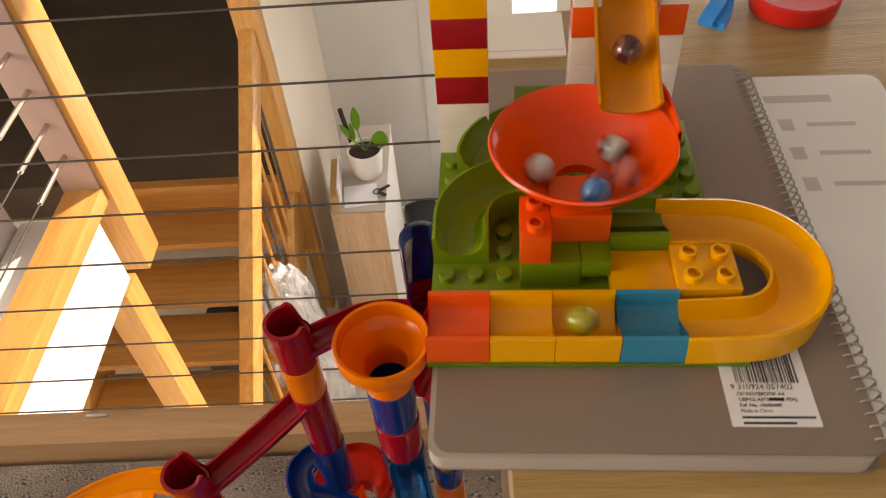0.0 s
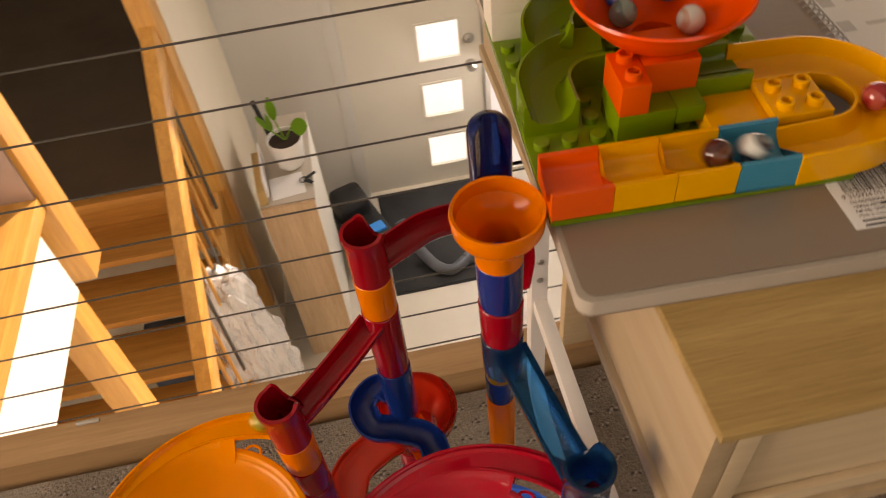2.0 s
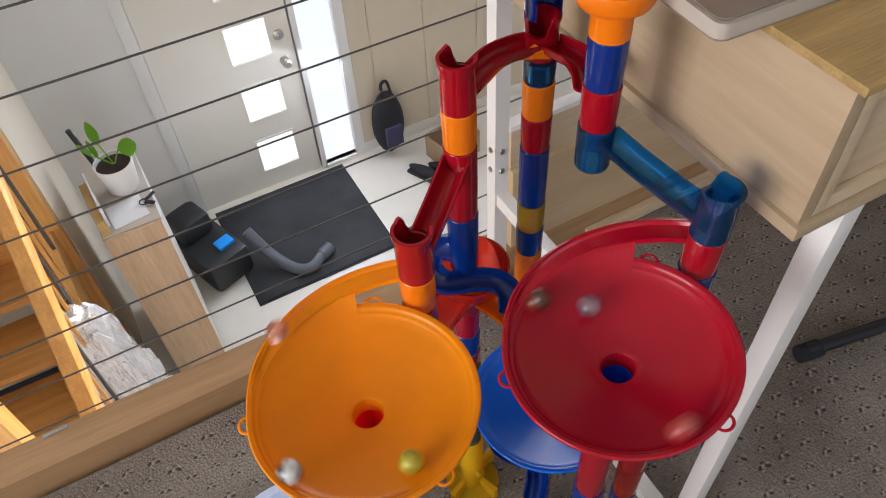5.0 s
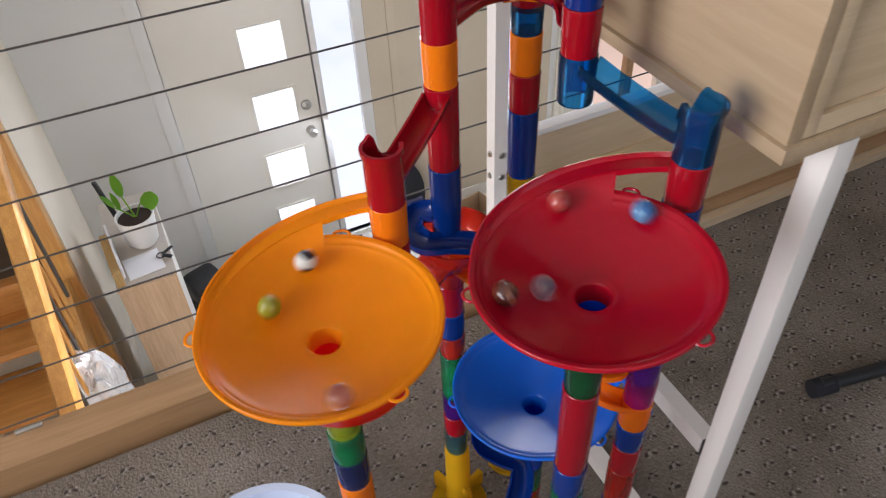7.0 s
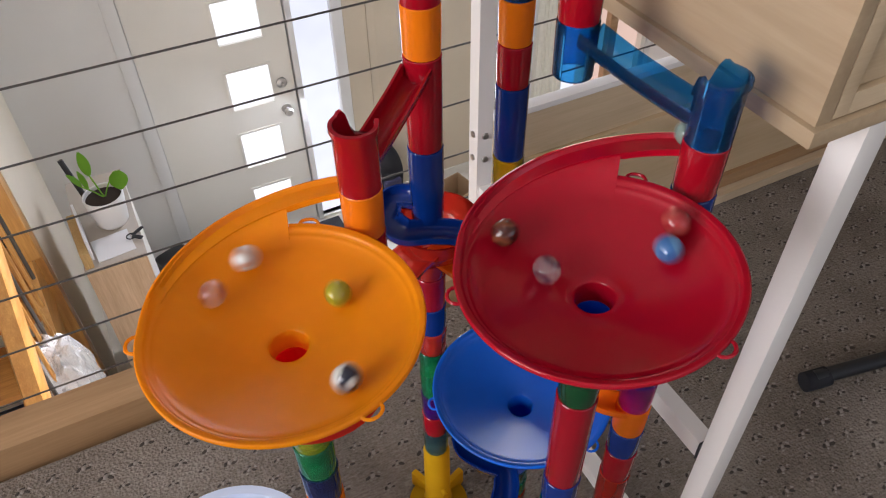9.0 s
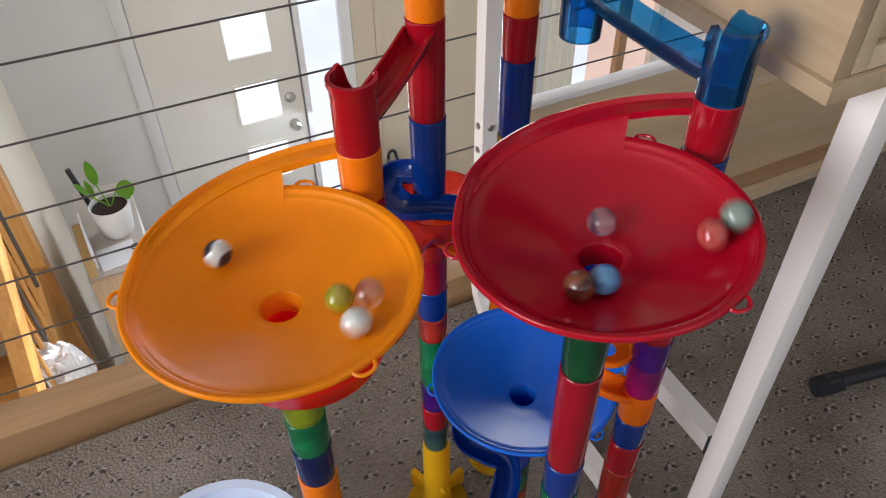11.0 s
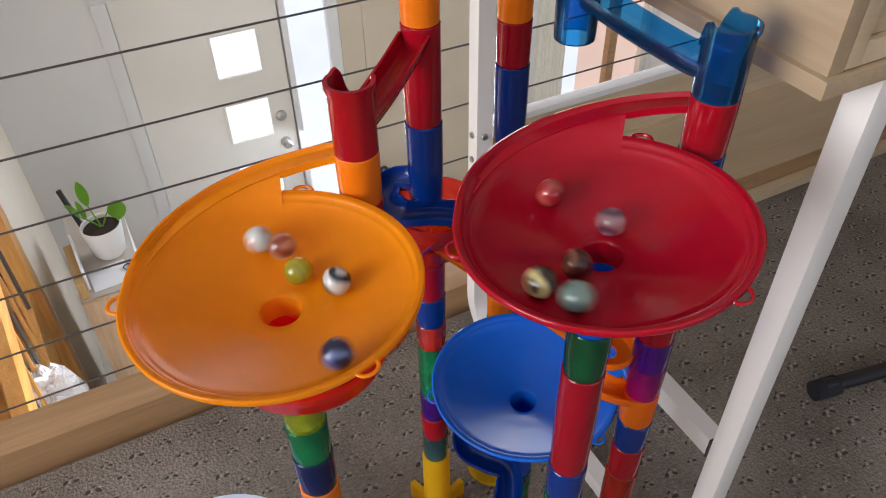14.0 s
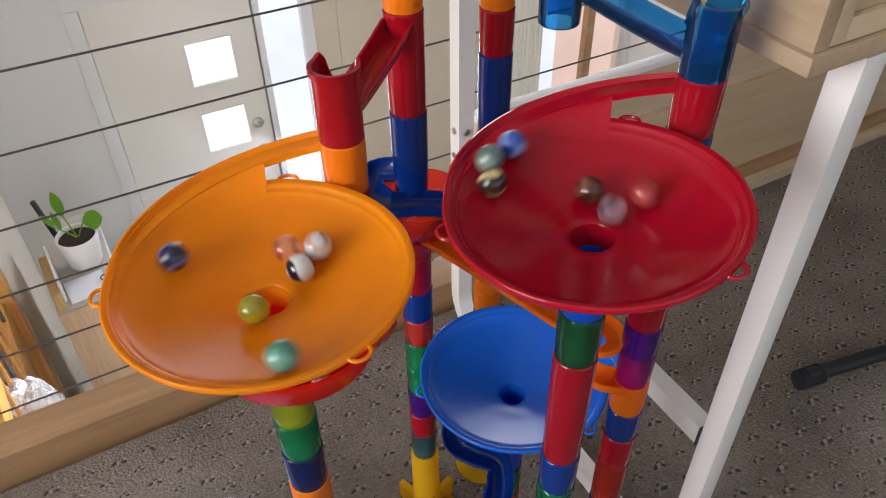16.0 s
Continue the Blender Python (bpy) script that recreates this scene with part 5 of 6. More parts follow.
MR = 0.008
def marble(label, mat):
    ob = thing("marble", label, "marble", group="marbles on the runs")
    bm = bmesh.new()
    bmesh.ops.create_uvsphere(bm, u_segments=28, v_segments=18, radius=MR)
    part("ball", bm, mat, ob)
    return ob


M_K = marble("white glass marble with a black patch", marble_material("marble_black_white", (0.60, 0.60, 0.54), (0.012, 0.014, 0.03), 0.0, 0.72))
M_Y = marble("clear yellow-green glass marble", marble_material("marble_yellow", (0.62, 0.56, 0.02), (0.45, 0.45, 0.03), 0.45))
M_P = marble("clear glass marble with a rust core", marble_material("marble_pink", (0.95, 0.86, 0.78), (0.50, 0.20, 0.10), 0.92, 0.82))
M_W = marble("white glass marble with a faint rust streak", marble_material("marble_white", (0.58, 0.58, 0.53), (0.50, 0.30, 0.22), 0.0, 0.86))
M_N = marble("dark navy glass marble with a blue streak", marble_material("marble_navy", (0.010, 0.014, 0.060), (0.16, 0.20, 0.42), 0.3, 0.9))
M_G = marble("mint green glass marble", marble_material("marble_mint", (0.07, 0.24, 0.15), (0.13, 0.32, 0.23), 0.0))
M_RR = marble("coral red glass marble, faintly streaked", marble_material("marble_coral", (0.40, 0.022, 0.025), (0.52, 0.09, 0.07), 0.25, 0.7))
M_CP = marble("clear glass marble with a blue and rust core", marble_material("marble_clear", (0.90, 0.84, 0.86), (0.20, 0.16, 0.34), 0.92, 0.8))
M_BR = marble("dark brown glass marble", marble_material("marble_brown", (0.07, 0.014, 0.010), (0.20, 0.06, 0.025), 0.2, 0.7))
M_BL = marble("light blue glass marble", marble_material("marble_blue", (0.035, 0.13, 0.34), (0.09, 0.23, 0.42), 0.0, 0.6))
M_GG = marble("grey-green swirled glass marble on the dishes", marble_material("marble_grey_green", (0.09, 0.14, 0.125), (0.20, 0.26, 0.22), 0.0, 0.6))
M_GO = marble("dark glass marble with a gold swirl", marble_material("marble_gold", (0.03, 0.02, 0.012), (0.62, 0.50, 0.22), 0.1, 0.86))
M_NB = marble("deep blue glass marble with pale swirls", marble_material("marble_deep_blue", (0.03, 0.09, 0.38), (0.22, 0.30, 0.62), 0.1, 0.7))


def from_blocks(u, v, w):
    return BM @ Vector((u, v, w))


def bowl(keys):
    """Circling in the block run's bowl: rows of (seconds, degrees, millimetres from the middle)."""
    out = []
    for (t0, a0, r0), (t1, a1, r1) in zip(keys, keys[1:]):
        n = max(1, round((t1 - t0) / 0.1))
        for k in range(n + 1):
            q = k / n
            a, r = radians(a0 + (a1 - a0) * q), 0.001 * (r0 + (r1 - r0) * q)
            out.append((t0 + (t1 - t0) * q, from_blocks(0.0815 + r * math.cos(a), 0.0965 + r * math.sin(a), fz(r) + MR + 0.0006)))
    return out


def track(leave, green, bend, straight, end):
    """From the bowl's hole round the yellow turn and along the front row."""
    pts = [(leave, from_blocks(0.0815, 0.0965, T2 + 0.004)), (leave + 0.08, from_blocks(0.0815, 0.0955, T0 + 0.030)), (green, from_blocks(0.112, 0.08, T0 + 0.019))]
    for k in range(9):
        a = radians(90 - 22.5 * k)
        t = green + (bend - green) * (0.3 + 0.7 * k / 4) if k <= 4 else bend + (straight - bend) * (k - 4) / 5
        pts.append((t, from_blocks(0.158 + 0.0305 * math.cos(a), 0.0465 + 0.0305 * math.sin(a), T0 + 0.0145)))
    pts += [(straight, from_blocks(0.128, 0.016, T0 + 0.0135)), (end, from_blocks(0.002, 0.016, T0 + 0.0125))]
    return pts


def to_red(funnel, chute_start, cup_in, dish_in):
    x, y = S_
    return [(funnel - 0.04, Vector((x + 0.012, y - 0.004, 0.783))), (funnel, Vector((x + 0.004, y, 0.762))), (funnel + 0.12, Vector((x, y, 0.722))), (chute_start - 0.08, Vector((x, y, 0.675))), (chute_start, Vector((x + 0.002, y - 0.006, 0.654))),
            (cup_in, Vector((B[0] - 0.002, B[1] + 0.010, 0.640))), (cup_in + 0.06, Vector((B[0], B[1], 0.626))), (dish_in, Vector((B[0] - 0.002, B[1] + 0.004, 0.606)))]


def to_orange(scoop, head, arch, cup_r, chute_start, cup_l, dish_in):
    return [(scoop - 0.06, Vector((C[0] - 0.002, C[1] - 0.05, 0.758))), (scoop, Vector((C[0], C[1] - 0.002, 0.710))), (head, Vector((C[0] - 0.003, C[1] - 0.003, 0.677))), (arch, Vector((-0.042, 0.1115, 0.674))),
            (cup_r, Vector((R_[0], R_[1], 0.672))), (chute_start, Vector((R_[0] - 0.005, R_[1] - 0.005, 0.617))), (cup_l, Vector((L[0] + 0.008, L[1] + 0.007, 0.605))), (dish_in, Vector((L[0], L[1], 0.580)))]


def dish_z(r, zh, th=0.0):
    """Height of a ball's middle on a dish; the red one hangs a little askew."""
    if zh > 0.55:
        k = max(0.0, (min(r, 0.068) - 0.0125) / 0.063)
        return zh + 0.0213 * k ** 1.35 + MR + 0.0008 + max(0.0, r - 0.068) * 0.75 + r * (RED_TILT[0] * math.cos(th) + RED_TILT[1] * math.sin(th))
    k = max(0.0, (min(r, 0.0695) - 0.0125) / 0.0655)
    return zh + 0.0188 * k ** 1.35 + MR + 0.0008 + max(0.0, r - 0.0695) * 0.75


def journey(way, orbit=(), centre=OD, zh=0.537, after=()):
    """Rows for walk(): straight runs along the way, then circling in a dish, with the ball rolling."""
    spots = []
    for k in range(161):
        t = k / 10
        if after and t >= after[0][0]:
            src = after
        elif orbit and t >= orbit[0][0]:
            src = None
        else:
            src = way
        if src is None:
            i = max(j for j, o in enumerate(orbit) if o[0] <= t + 1e-6)
            a, b = orbit[i], orbit[min(i + 1, len(orbit) - 1)]
            q = 0 if b[0] == a[0] else (t - a[0]) / (b[0] - a[0])
            th, r = radians(a[1] + (b[1] - a[1]) * q), 0.001 * (a[2] + (b[2] - a[2]) * q)
            p = Vector((centre[0] + r * math.cos(th), centre[1] + r * math.sin(th), dish_z(r, zh, th)))
        else:
            i = max([j for j, o in enumerate(src) if o[0] <= t + 1e-6] or [0])
            a, b = src[i], src[min(i + 1, len(src) - 1)]
            q = 0 if b[0] <= a[0] else min(1, max(0, (t - a[0]) / (b[0] - a[0])))
            p = a[1].lerp(b[1], q)
        spots.append((t, p))
    rows, turn = [], Matrix.Identity(3)
    for i, (t, p) in enumerate(spots):
        if i:
            d = p - spots[i - 1][1]
            ax = Vector((0, 0, 1)).cross(d)
            if ax.length > 1e-6:
                turn = Matrix.Rotation(min(1.2, d.length / MR), 3, ax) @ turn
        rows.append((t, Matrix.Translation(p) @ turn.to_4x4()))
    return rows


def wait_on_slide(k, go, leave, th=60):
    """Held back high on the slide, then down it and round the bowl once."""
    top = from_blocks(0.108, 0.235 + 0.017 * k, 0.156 + 0.012 * k)
    return [(0, top), (go, top), (go + 0.35, from_blocks(0.108, 0.165, 0.107)), (go + 0.55, from_blocks(0.108, 0.130, 0.086))] + bowl([(go + 0.6, th, 36), (leave - 0.05, th + 330, 22)])


def motions():
    walk(M_K, journey(bowl([(0, 31, 22), (0.5, 421, 28), (1, 452, 29), (1.2, 532, 20)]) + track(1.25, 1.5, 1.7, 1.93, 2.41) + to_orange(2.53, 3.2, 3.5, 3.65, 3.9, 4.2, 4.45),
        [(4.45, -318, 99), (4.85, -203, 70), (5.8, 82, 60.6), (6, 155, 65.8), (6.2, 211, 69.5), (6.4, 265, 69.2), (6.6, 316, 61.9), (6.8, 374, 59.2), (7, 441, 57.8), (7.2, 504, 57.6), (7.4, 567, 56.8), (7.6, 615, 65.1), (7.8, 666, 59.1), (8, 725, 56.7), (8.2, 779, 55.0), (8.4, 841, 52.7), (8.6, 900, 56.5), (8.8, 953, 53.9), (9, 1009, 53.9), (9.2, 1062, 57.4), (11.3, 1642, 42.6), (11.5, 1695, 45.5), (11.7, 1761, 36.6), (11.9, 1828, 42.5), (12.1, 1878, 45.0), (12.3, 1931, 38.6), (12.5, 1999, 34.3), (12.7, 2075, 29.1), (12.9, 2147, 36.4), (13.1, 2200, 38.7), (13.3, 2259, 36.4), (13.5, 2322, 35.3), (13.7, 2390, 30.2), (13.9, 2481, 28.8), (14.1, 2539, 36.5), (14.3, 2595, 32.1), (14.5, 2675, 25.9), (14.7, 2743, 29.4), (14.9, 2829, 24.5), (15.1, 2904, 32.2), (15.3, 2955, 30.0), (15.5, 3027, 25.7), (15.7, 3108, 21.6), (15.9, 3203, 21.8), (16, 3251, 21.9)]))
    walk(M_Y, journey([(0, from_blocks(0.078, 0.016, T0 + 0.0125)), (0.2, from_blocks(0.024, 0.016, T0 + 0.0125)), (0.3, from_blocks(-0.004, 0.03, T0 + 0.011))] + to_orange(0.5, 0.75, 1.0, 1.15, 1.32, 1.72, 1.95),
        [(1.95, -1038, 99), (2.35, -923, 70), (5.8, 171, 53.1), (6, 220, 60.7), (6.2, 268, 56.0), (6.4, 333, 48.7), (6.6, 380, 54.9), (6.8, 426, 50.4), (7, 489, 40.9), (7.2, 559, 47.0), (7.4, 604, 52.1), (7.6, 660, 37.0), (7.8, 736, 44.2), (8, 783, 51.7), (8.2, 829, 44.4), (8.4, 898, 35.5), (8.6, 975, 37.2), (8.8, 1036, 40.0), (9, 1098, 38.4), (9.2, 1161, 39.5), (11.3, 1862, 35.1), (11.5, 1924, 24.1), (11.7, 2015, 26.2), (11.9, 2082, 25.6), (12.1, 2169, 25.8), (12.3, 2235, 29.0), (12.5, 2297, 26.5), (12.7, 2377, 21.8), (12.9, 2474, 23.7), (13.1, 2542, 26.5), (13.3, 2623, 20.5), (13.5, 2712, 25.0), (13.7, 2792, 17.0), (13.9, 2893, 22.1), (14.1, 2950, 22.3), (14.3, 3073, 16.5), (14.5, 3151, 22.0), (14.7, 3247, 16.6), (14.9, 3329, 22.0), (15.1, 3400, 16.5), (15.3, 3534, 18.6), (15.5, 3609, 19.7), (15.7, 3699, 16.5), (15.9, 3793, 18.0), (16, 3830, 16.5)]))
    walk(M_P, journey(bowl([(0, -23, 25), (0.5, 330, 28), (1, 362, 20), (1.5, 423, 19), (1.8, 533, 20)]) + track(1.88, 2.06, 2.25, 2.56, 3.15) + to_orange(3.3, 3.6, 3.8, 3.95, 4.2, 4.5, 4.75),
        [(4.75, -318, 99), (5.15, -203, 70), (5.8, -162, 69.5), (6, -90, 69.0), (6.2, -16, 66.0), (6.4, 66, 60.2), (6.6, 136, 57.6), (6.8, 200, 67.5), (7, 261, 64.9), (7.2, 315, 66.1), (7.4, 380, 59.0), (7.6, 445, 56.2), (7.8, 510, 57.4), (8, 568, 60.4), (8.2, 621, 62.7), (8.4, 672, 59.1), (8.6, 732, 56.8), (8.8, 788, 55.0), (9, 845, 51.3), (9.2, 905, 54.7), (11.3, 1488, 51.3), (11.5, 1542, 51.1), (11.7, 1598, 52.5), (11.9, 1655, 52.8), (12.1, 1708, 52.0), (12.3, 1763, 51.0), (12.5, 1817, 51.7), (12.7, 1872, 52.7), (12.9, 1924, 48.0), (13.1, 1984, 46.6), (13.3, 2033, 47.5), (13.5, 2089, 44.4), (13.7, 2148, 43.4), (13.9, 2202, 43.6), (14.1, 2254, 32.1), (14.3, 2338, 28.5), (14.5, 2408, 35.7), (14.7, 2482, 32.4), (14.9, 2543, 46.2), (15.1, 2585, 46.3), (15.3, 2640, 33.4), (15.5, 2705, 24.6), (15.7, 2806, 19.8), (15.9, 2893, 27.2), (16, 2926, 29.3)]))
    walk(M_W, journey(bowl([(0, -171, 22), (0.5, 179, 25), (1, 544, 18), (1.5, 616, 18), (2, 702, 18), (4.9, 1659, 26)]) + track(4.95, 5.2, 5.35, 5.7, 6.2) + to_orange(6.4, 6.6, 6.85, 7.0, 7.25, 7.6, 7.8),
        [(7.8, 42, 99), (8, 75, 86.0), (8.2, 134, 69.5), (8.4, 210, 68.5), (8.6, 292, 65.7), (8.8, 369, 59.2), (9, 454, 59.2), (9.2, 530, 68.6), (11.3, 1103, 52.9), (11.5, 1155, 49.6), (11.7, 1211, 51.4), (11.9, 1262, 48.5), (12.1, 1321, 45.9), (12.3, 1385, 44.9), (12.5, 1442, 49.5), (12.7, 1491, 48.7), (12.9, 1540, 43.6), (13.1, 1600, 38.7), (13.3, 1666, 37.8), (13.5, 1737, 32.4), (13.7, 1809, 40.0), (13.9, 1859, 45.5), (14.1, 1911, 43.8), (14.3, 1970, 44.2), (14.5, 2020, 38.7), (14.7, 2095, 27.5), (14.9, 2176, 32.8), (15.1, 2238, 30.7), (15.3, 2303, 28.2), (15.5, 2376, 30.4), (15.7, 2447, 35.6), (15.9, 2511, 37.0), (16, 2539, 37.5)]))
    walk(M_N, journey(wait_on_slide(1, 7.0, 8.3) + track(8.3, 8.55, 8.7, 9.05, 9.55) + to_orange(9.75, 9.95, 10.2, 10.35, 10.6, 10.9, 11.15),
        [(11.15, 42, 99), (11.3, 72, 86.0), (11.5, 133, 69.5), (11.7, 214, 69.5), (11.9, 290, 68.2), (12.1, 374, 60.4), (12.3, 462, 58.4), (12.5, 539, 69.5), (12.7, 598, 68.5), (12.9, 658, 63.3), (13.1, 724, 61.6), (13.3, 792, 57.7), (13.5, 864, 54.8), (13.7, 929, 63.6), (13.9, 976, 69.5), (14.1, 1024, 59.4), (14.3, 1089, 56.2), (14.5, 1146, 53.5), (14.7, 1213, 53.4), (14.9, 1271, 56.6), (15.1, 1324, 54.3), (15.3, 1379, 58.4), (15.5, 1431, 57.2), (15.7, 1483, 55.5), (15.9, 1543, 50.3), (16, 1575, 52.7)]))
    walk(M_G, journey(wait_on_slide(3, 9.9, 11.2) + track(11.2, 11.45, 11.6, 11.95, 12.45) + to_orange(12.7, 12.95, 13.2, 13.35, 13.55, 13.85, 14.05),
        [(14.05, 42, 99), (14.3, 68, 86.0), (14.5, 112, 69.5), (14.7, 186, 68.9), (14.9, 258, 69.5), (15.1, 327, 64.8), (15.3, 403, 58.4), (15.5, 481, 59.4), (15.7, 544, 68.7), (15.9, 594, 65.5), (16, 620, 62.9)]))
    walk(M_RR, journey(bowl([(0, -60, 18), (0.5, 4, 28), (1, 371, 32), (1.45, 541, 20)]) + track(1.5, 1.65, 1.97, 2.2, 2.82) + to_red(3.0, 4.15, 4.35, 4.48),
        [(4.48, -702, 103), (4.78, -590, 67.5), (5.8, 44, 59.6), (6, 124, 64.2), (6.2, 188, 59.5), (6.4, 258, 59.9), (6.6, 312, 62.1), (6.8, 373, 63.4), (7, 437, 65.9), (7.2, 496, 62.9), (7.4, 556, 52.4), (7.6, 622, 61.8), (7.8, 679, 57.3), (8, 741, 64.6), (8.2, 803, 66.3), (8.4, 852, 60.1), (8.6, 925, 36.0), (8.8, 1022, 44.9), (9, 1087, 58.7), (9.2, 1140, 65.3), (11.3, 1868, 51.8), (11.5, 1930, 37.7), (11.7, 2034, 30.7), (11.9, 2110, 41.1), (12.1, 2198, 43.2), (12.3, 2268, 50.3), (12.5, 2318, 41.6), (12.7, 2433, 22.8), (12.9, 2530, 42.7), (13.1, 2597, 40.8), (13.3, 2664, 36.7), (13.5, 2755, 32.6), (13.7, 2849, 33.9), (13.9, 2950, 40.0), (14.1, 3002, 44.2), (14.3, 3091, 15.2), (14.5, 3220, 37.9), (14.7, 3299, 35.6), (14.9, 3381, 27.2), (15.1, 3508, 23.8), (15.3, 3611, 27.7), (15.5, 3703, 36.7), (15.7, 3804, 17.4), (15.9, 3912, 32.7), (16, 3961, 34.2)], RD, 0.5665))
    walk(M_BR, journey([(0, from_blocks(0.108, 0.145, 0.090)), (0.15, from_blocks(0.108, 0.128, 0.080))] + bowl([(0.5, 92, 27), (1, 465, 18), (1.05, 485, 19)]) + track(1.1, 1.35, 1.52, 1.85, 2.35) + to_red(2.42, 3.72, 3.92, 4.05),
        [(4.05, -702, 103), (4.35, -590, 67.5), (5.8, 170, 61.8), (6, 232, 59.7), (6.2, 294, 63.7), (6.4, 352, 61.3), (6.6, 408, 58.3), (6.8, 467, 58.7), (7, 528, 56.3), (7.2, 586, 53.5), (7.4, 648, 51.7), (7.6, 725, 52.9), (7.8, 792, 61.6), (8, 843, 57.0), (8.2, 913, 45.3), (8.4, 990, 50.4), (8.6, 1056, 49.0), (8.8, 1136, 50.2), (9, 1199, 57.1), (9.2, 1242, 47.4), (11.3, 1729, 36.6), (11.5, 1827, 38.4), (11.7, 1898, 39.1), (11.9, 1985, 29.1), (12.1, 2082, 33.2), (12.3, 2192, 35.8), (12.5, 2272, 41.3), (12.7, 2335, 24.2), (12.9, 2470, 28.2), (13.1, 2573, 41.3), (13.3, 2641, 26.3), (13.5, 2816, 22.4), (13.7, 2906, 29.8), (13.9, 3006, 25.8), (14.1, 3158, 19.2), (14.3, 3272, 32.5), (14.5, 3349, 22.8), (14.7, 3547, 20.0), (14.9, 3628, 28.1), (15.1, 3726, 23.0), (15.3, 3890, 19.3), (15.5, 4012, 27.8), (15.7, 4093, 15.0), (15.9, 4323, 24.3), (16, 4376, 25.5)], RD, 0.5665))
    walk(M_CP, journey([(0, Vector((RD[0], RD[1], 0.6)))],
        [(0, -1863, 66), (2.5, -1138, 57), (2.7, -1080, 51), (2.8, -1040, 56.1), (2.9, -1011, 57.9), (3, -982, 62.6), (3.1, -959, 63.3), (3.2, -933, 59.4), (3.3, -904, 56.1), (3.4, -872, 49.6), (3.5, -839, 47), (3.6, -798, 43.9), (5.8, 18, 42.3), (6, 94, 46.9), (6.2, 169, 38.7), (6.4, 262, 34.3), (6.6, 349, 35.6), (6.8, 440, 38.3), (7, 517, 30.8), (7.2, 624, 27.9), (7.4, 725, 34.5), (7.6, 813, 35.5), (7.8, 908, 21.0), (8, 1034, 30.2), (8.2, 1137, 35.1), (8.4, 1218, 26.5), (8.6, 1375, 25.5), (8.8, 1476, 29.4), (9, 1568, 27.3), (9.2, 1724, 18.5), (11.3, 2294, 17.9), (11.5, 2461, 21.9), (11.7, 2587, 24.3), (11.9, 2749, 16.2), (12.1, 2926, 15.9), (12.3, 3033, 15.0), (12.5, 3239, 18.0), (12.7, 3388, 19.2), (12.9, 3524, 19.3), (13.1, 3675, 20.4), (13.3, 3837, 16.9), (13.5, 3986, 18.3), (13.7, 4092, 15.0), (13.9, 4296, 20.4), (14.1, 4418, 15.4), (14.3, 4628, 18.8), (14.5, 4736, 23.2), (14.7, 4926, 17.6), (14.9, 5099, 15.8), (15.1, 5251, 15.3), (15.3, 5446, 17.0), (15.5, 5638, 17.2), (15.7, 5820, 15.0), (15.9, 6017, 18.6), (16, 6130, 15.8)], RD, 0.5665))
    walk(M_BL, journey(bowl([(0, -82, 32), (0.5, -16, 18), (1, 41, 22), (1.5, 407, 29), (2, 780, 26), (3.7, 1271, 26)]) + track(3.7, 3.95, 4.1, 4.45, 4.95) + to_red(5.1, 5.5, 5.8, 6),
        [(6, 18, 103), (6.2, 68, 82.9), (6.4, 143, 66.1), (6.6, 227, 57.7), (6.8, 307, 63.0), (7, 386, 62.9), (7.2, 471, 65.1), (7.4, 538, 57.2), (7.6, 602, 56.2), (7.8, 661, 52.7), (8, 741, 47.3), (8.2, 816, 57.0), (8.4, 868, 59.0), (8.6, 926, 52.8), (8.8, 995, 46.7), (9, 1075, 45.5), (9.2, 1152, 51.4), (11.3, 1767, 24.5), (11.5, 1852, 34.8), (11.7, 1958, 22.6), (11.9, 2081, 26.4), (12.1, 2165, 28.3), (12.3, 2277, 20.9), (12.5, 2450, 19.2), (12.7, 2587, 21.2), (12.9, 2720, 15.0), (13.1, 2908, 15.5)], RD, 0.5665, [(13.2, Vector((RD[0] + 0.006, RD[1] - 0.008, 0.566))), (13.3, Vector((RD[0], RD[1], 0.550))), (13.6, Vector((RD[0], RD[1], 0.40))), (14.0, Vector((RD[0], RD[1], 0.02)))]))
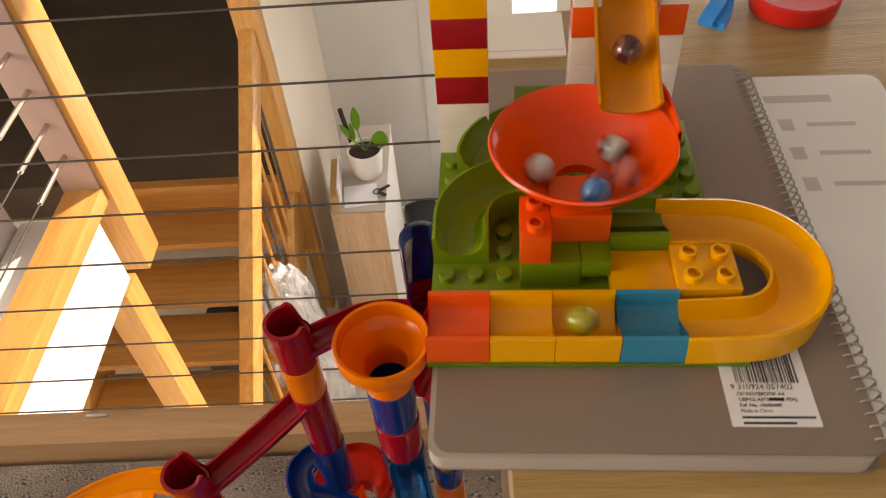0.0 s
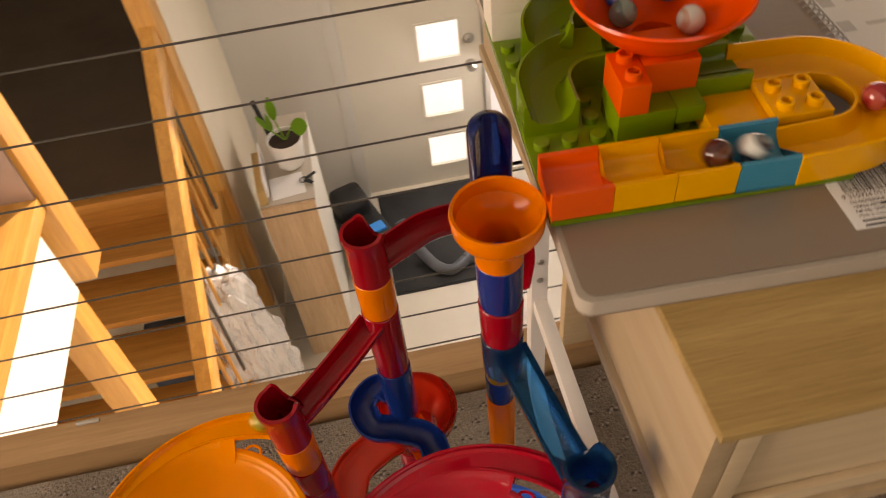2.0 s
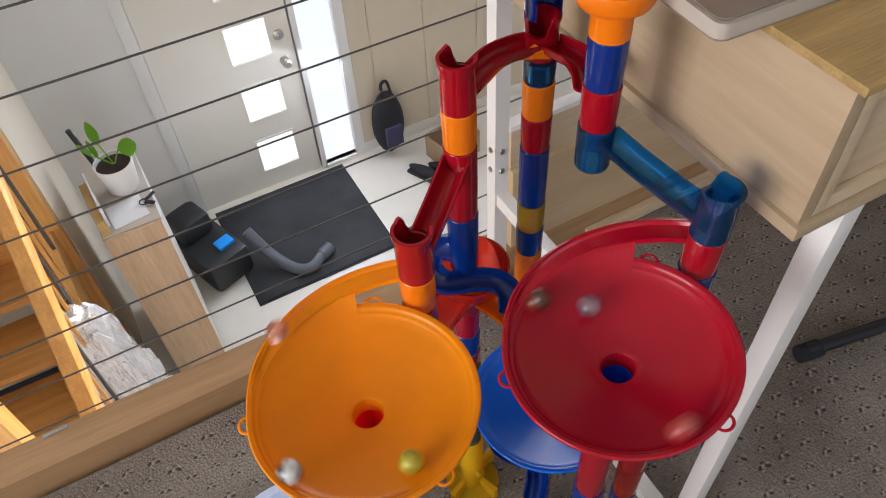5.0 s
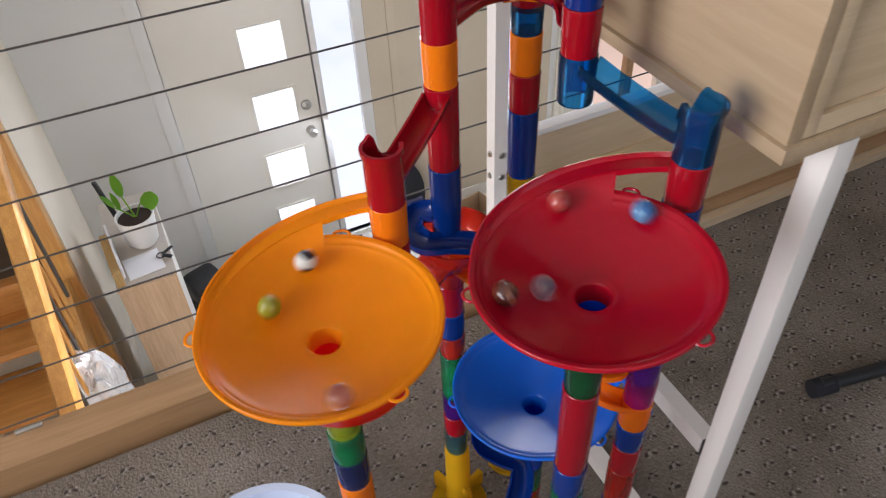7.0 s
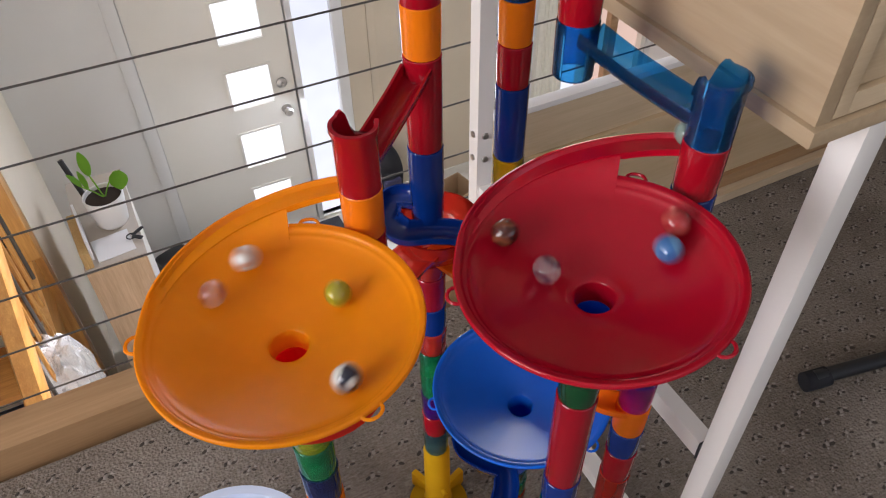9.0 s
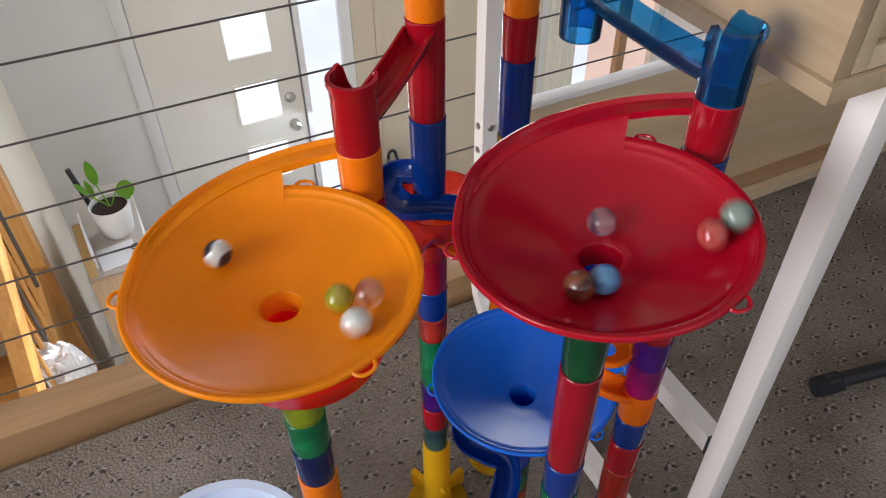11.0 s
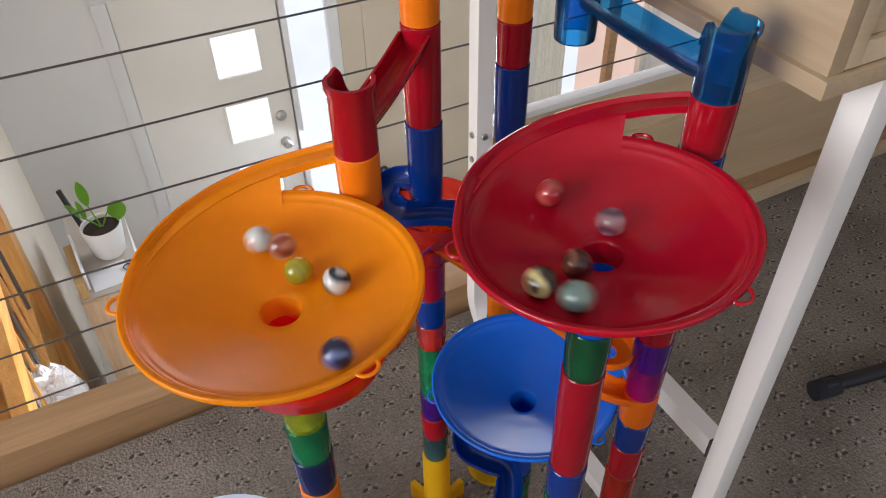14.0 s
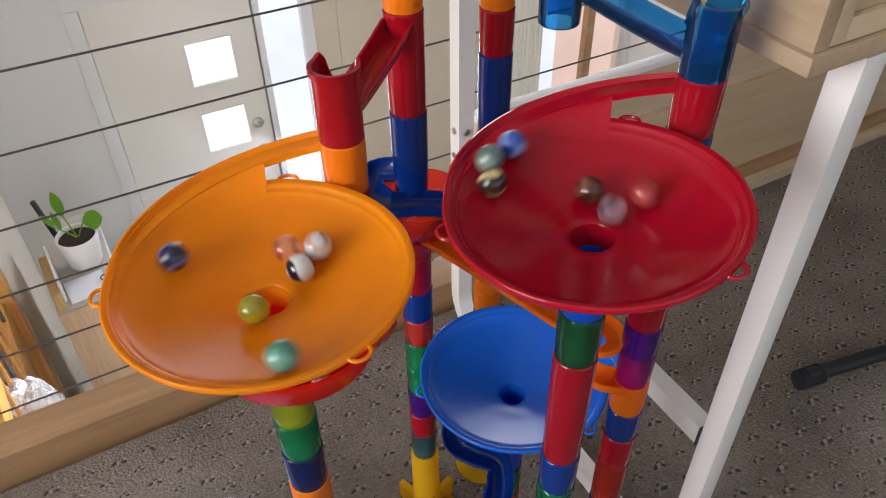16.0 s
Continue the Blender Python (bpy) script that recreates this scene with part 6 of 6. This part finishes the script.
    walk(M_GG, journey([(0, from_blocks(0.108, 0.26, 0.17)), (0.7, from_blocks(0.108, 0.26, 0.17)), (1.0, from_blocks(0.108, 0.172, 0.112)), (1.25, from_blocks(0.108, 0.130, 0.084))] + bowl([(1.5, 151, 20), (2, 511, 19), (6.6, 1834, 26)]) + track(6.65, 6.9, 7.05, 7.4, 7.9) + to_red(8.05, 8.45, 8.75, 8.95),
        [(8.95, 18, 103), (9.2, 55, 81.7), (11.3, 799, 63.0), (11.5, 860, 58.7), (11.7, 920, 55.1), (11.9, 986, 55.0), (12.1, 1050, 56.2), (12.3, 1116, 58.0), (12.5, 1176, 64.9), (12.7, 1226, 57.5), (12.9, 1297, 45.0), (13.1, 1369, 51.6), (13.3, 1433, 49.9), (13.5, 1507, 53.8), (13.7, 1568, 57.4), (13.9, 1627, 57.8), (14.1, 1695, 49.0), (14.3, 1765, 52.5), (14.5, 1830, 57.6), (14.7, 1887, 64.9), (14.9, 1935, 60.6), (15.1, 1995, 45.4), (15.3, 2068, 61.9), (15.5, 2125, 64.2), (15.7, 2186, 63.1), (15.9, 2245, 65.2), (16, 2273, 64.8)], RD, 0.5665))
    walk(M_GO, journey(wait_on_slide(2, 8.8, 10.1) + track(10.1, 10.35, 10.5, 10.85, 11.35) + to_red(11.5, 11.9, 12.2, 12.4),
        [(12.5, 31, 93.0), (12.7, 84, 65.3), (12.9, 161, 65.7), (13.1, 257, 58.3), (13.3, 334, 65.5), (13.5, 409, 63.8), (13.7, 473, 63.6), (13.9, 529, 61.6), (14.1, 592, 43.2), (14.3, 667, 48.9), (14.5, 730, 59.1), (14.7, 787, 64.5), (14.9, 835, 63.5), (15.1, 886, 44.8), (15.3, 979, 38.0), (15.5, 1047, 49.7), (15.7, 1112, 49.7), (15.9, 1176, 55.1), (16, 1206, 55.7)], RD, 0.5665))
    walk(M_NB, journey([(0, from_blocks(0.108, 0.178, 0.116)), (0.25, from_blocks(0.108, 0.130, 0.084))] + bowl([(0.5, -154, 26), (1, -72, 18), (1.5, -38, 26), (12.2, 3493, 26)]) + track(12.25, 12.5, 12.65, 13, 13.5) + to_red(13.65, 14.05, 14.35, 14.55),
        [(14.55, 18, 103), (14.7, 44, 80.5), (14.9, 90, 65.5), (15.1, 163, 61.9), (15.3, 245, 61.3), (15.5, 307, 61.7), (15.7, 367, 60.8), (15.9, 429, 64.4), (16, 457, 64.9)], RD, 0.5665))


motions()
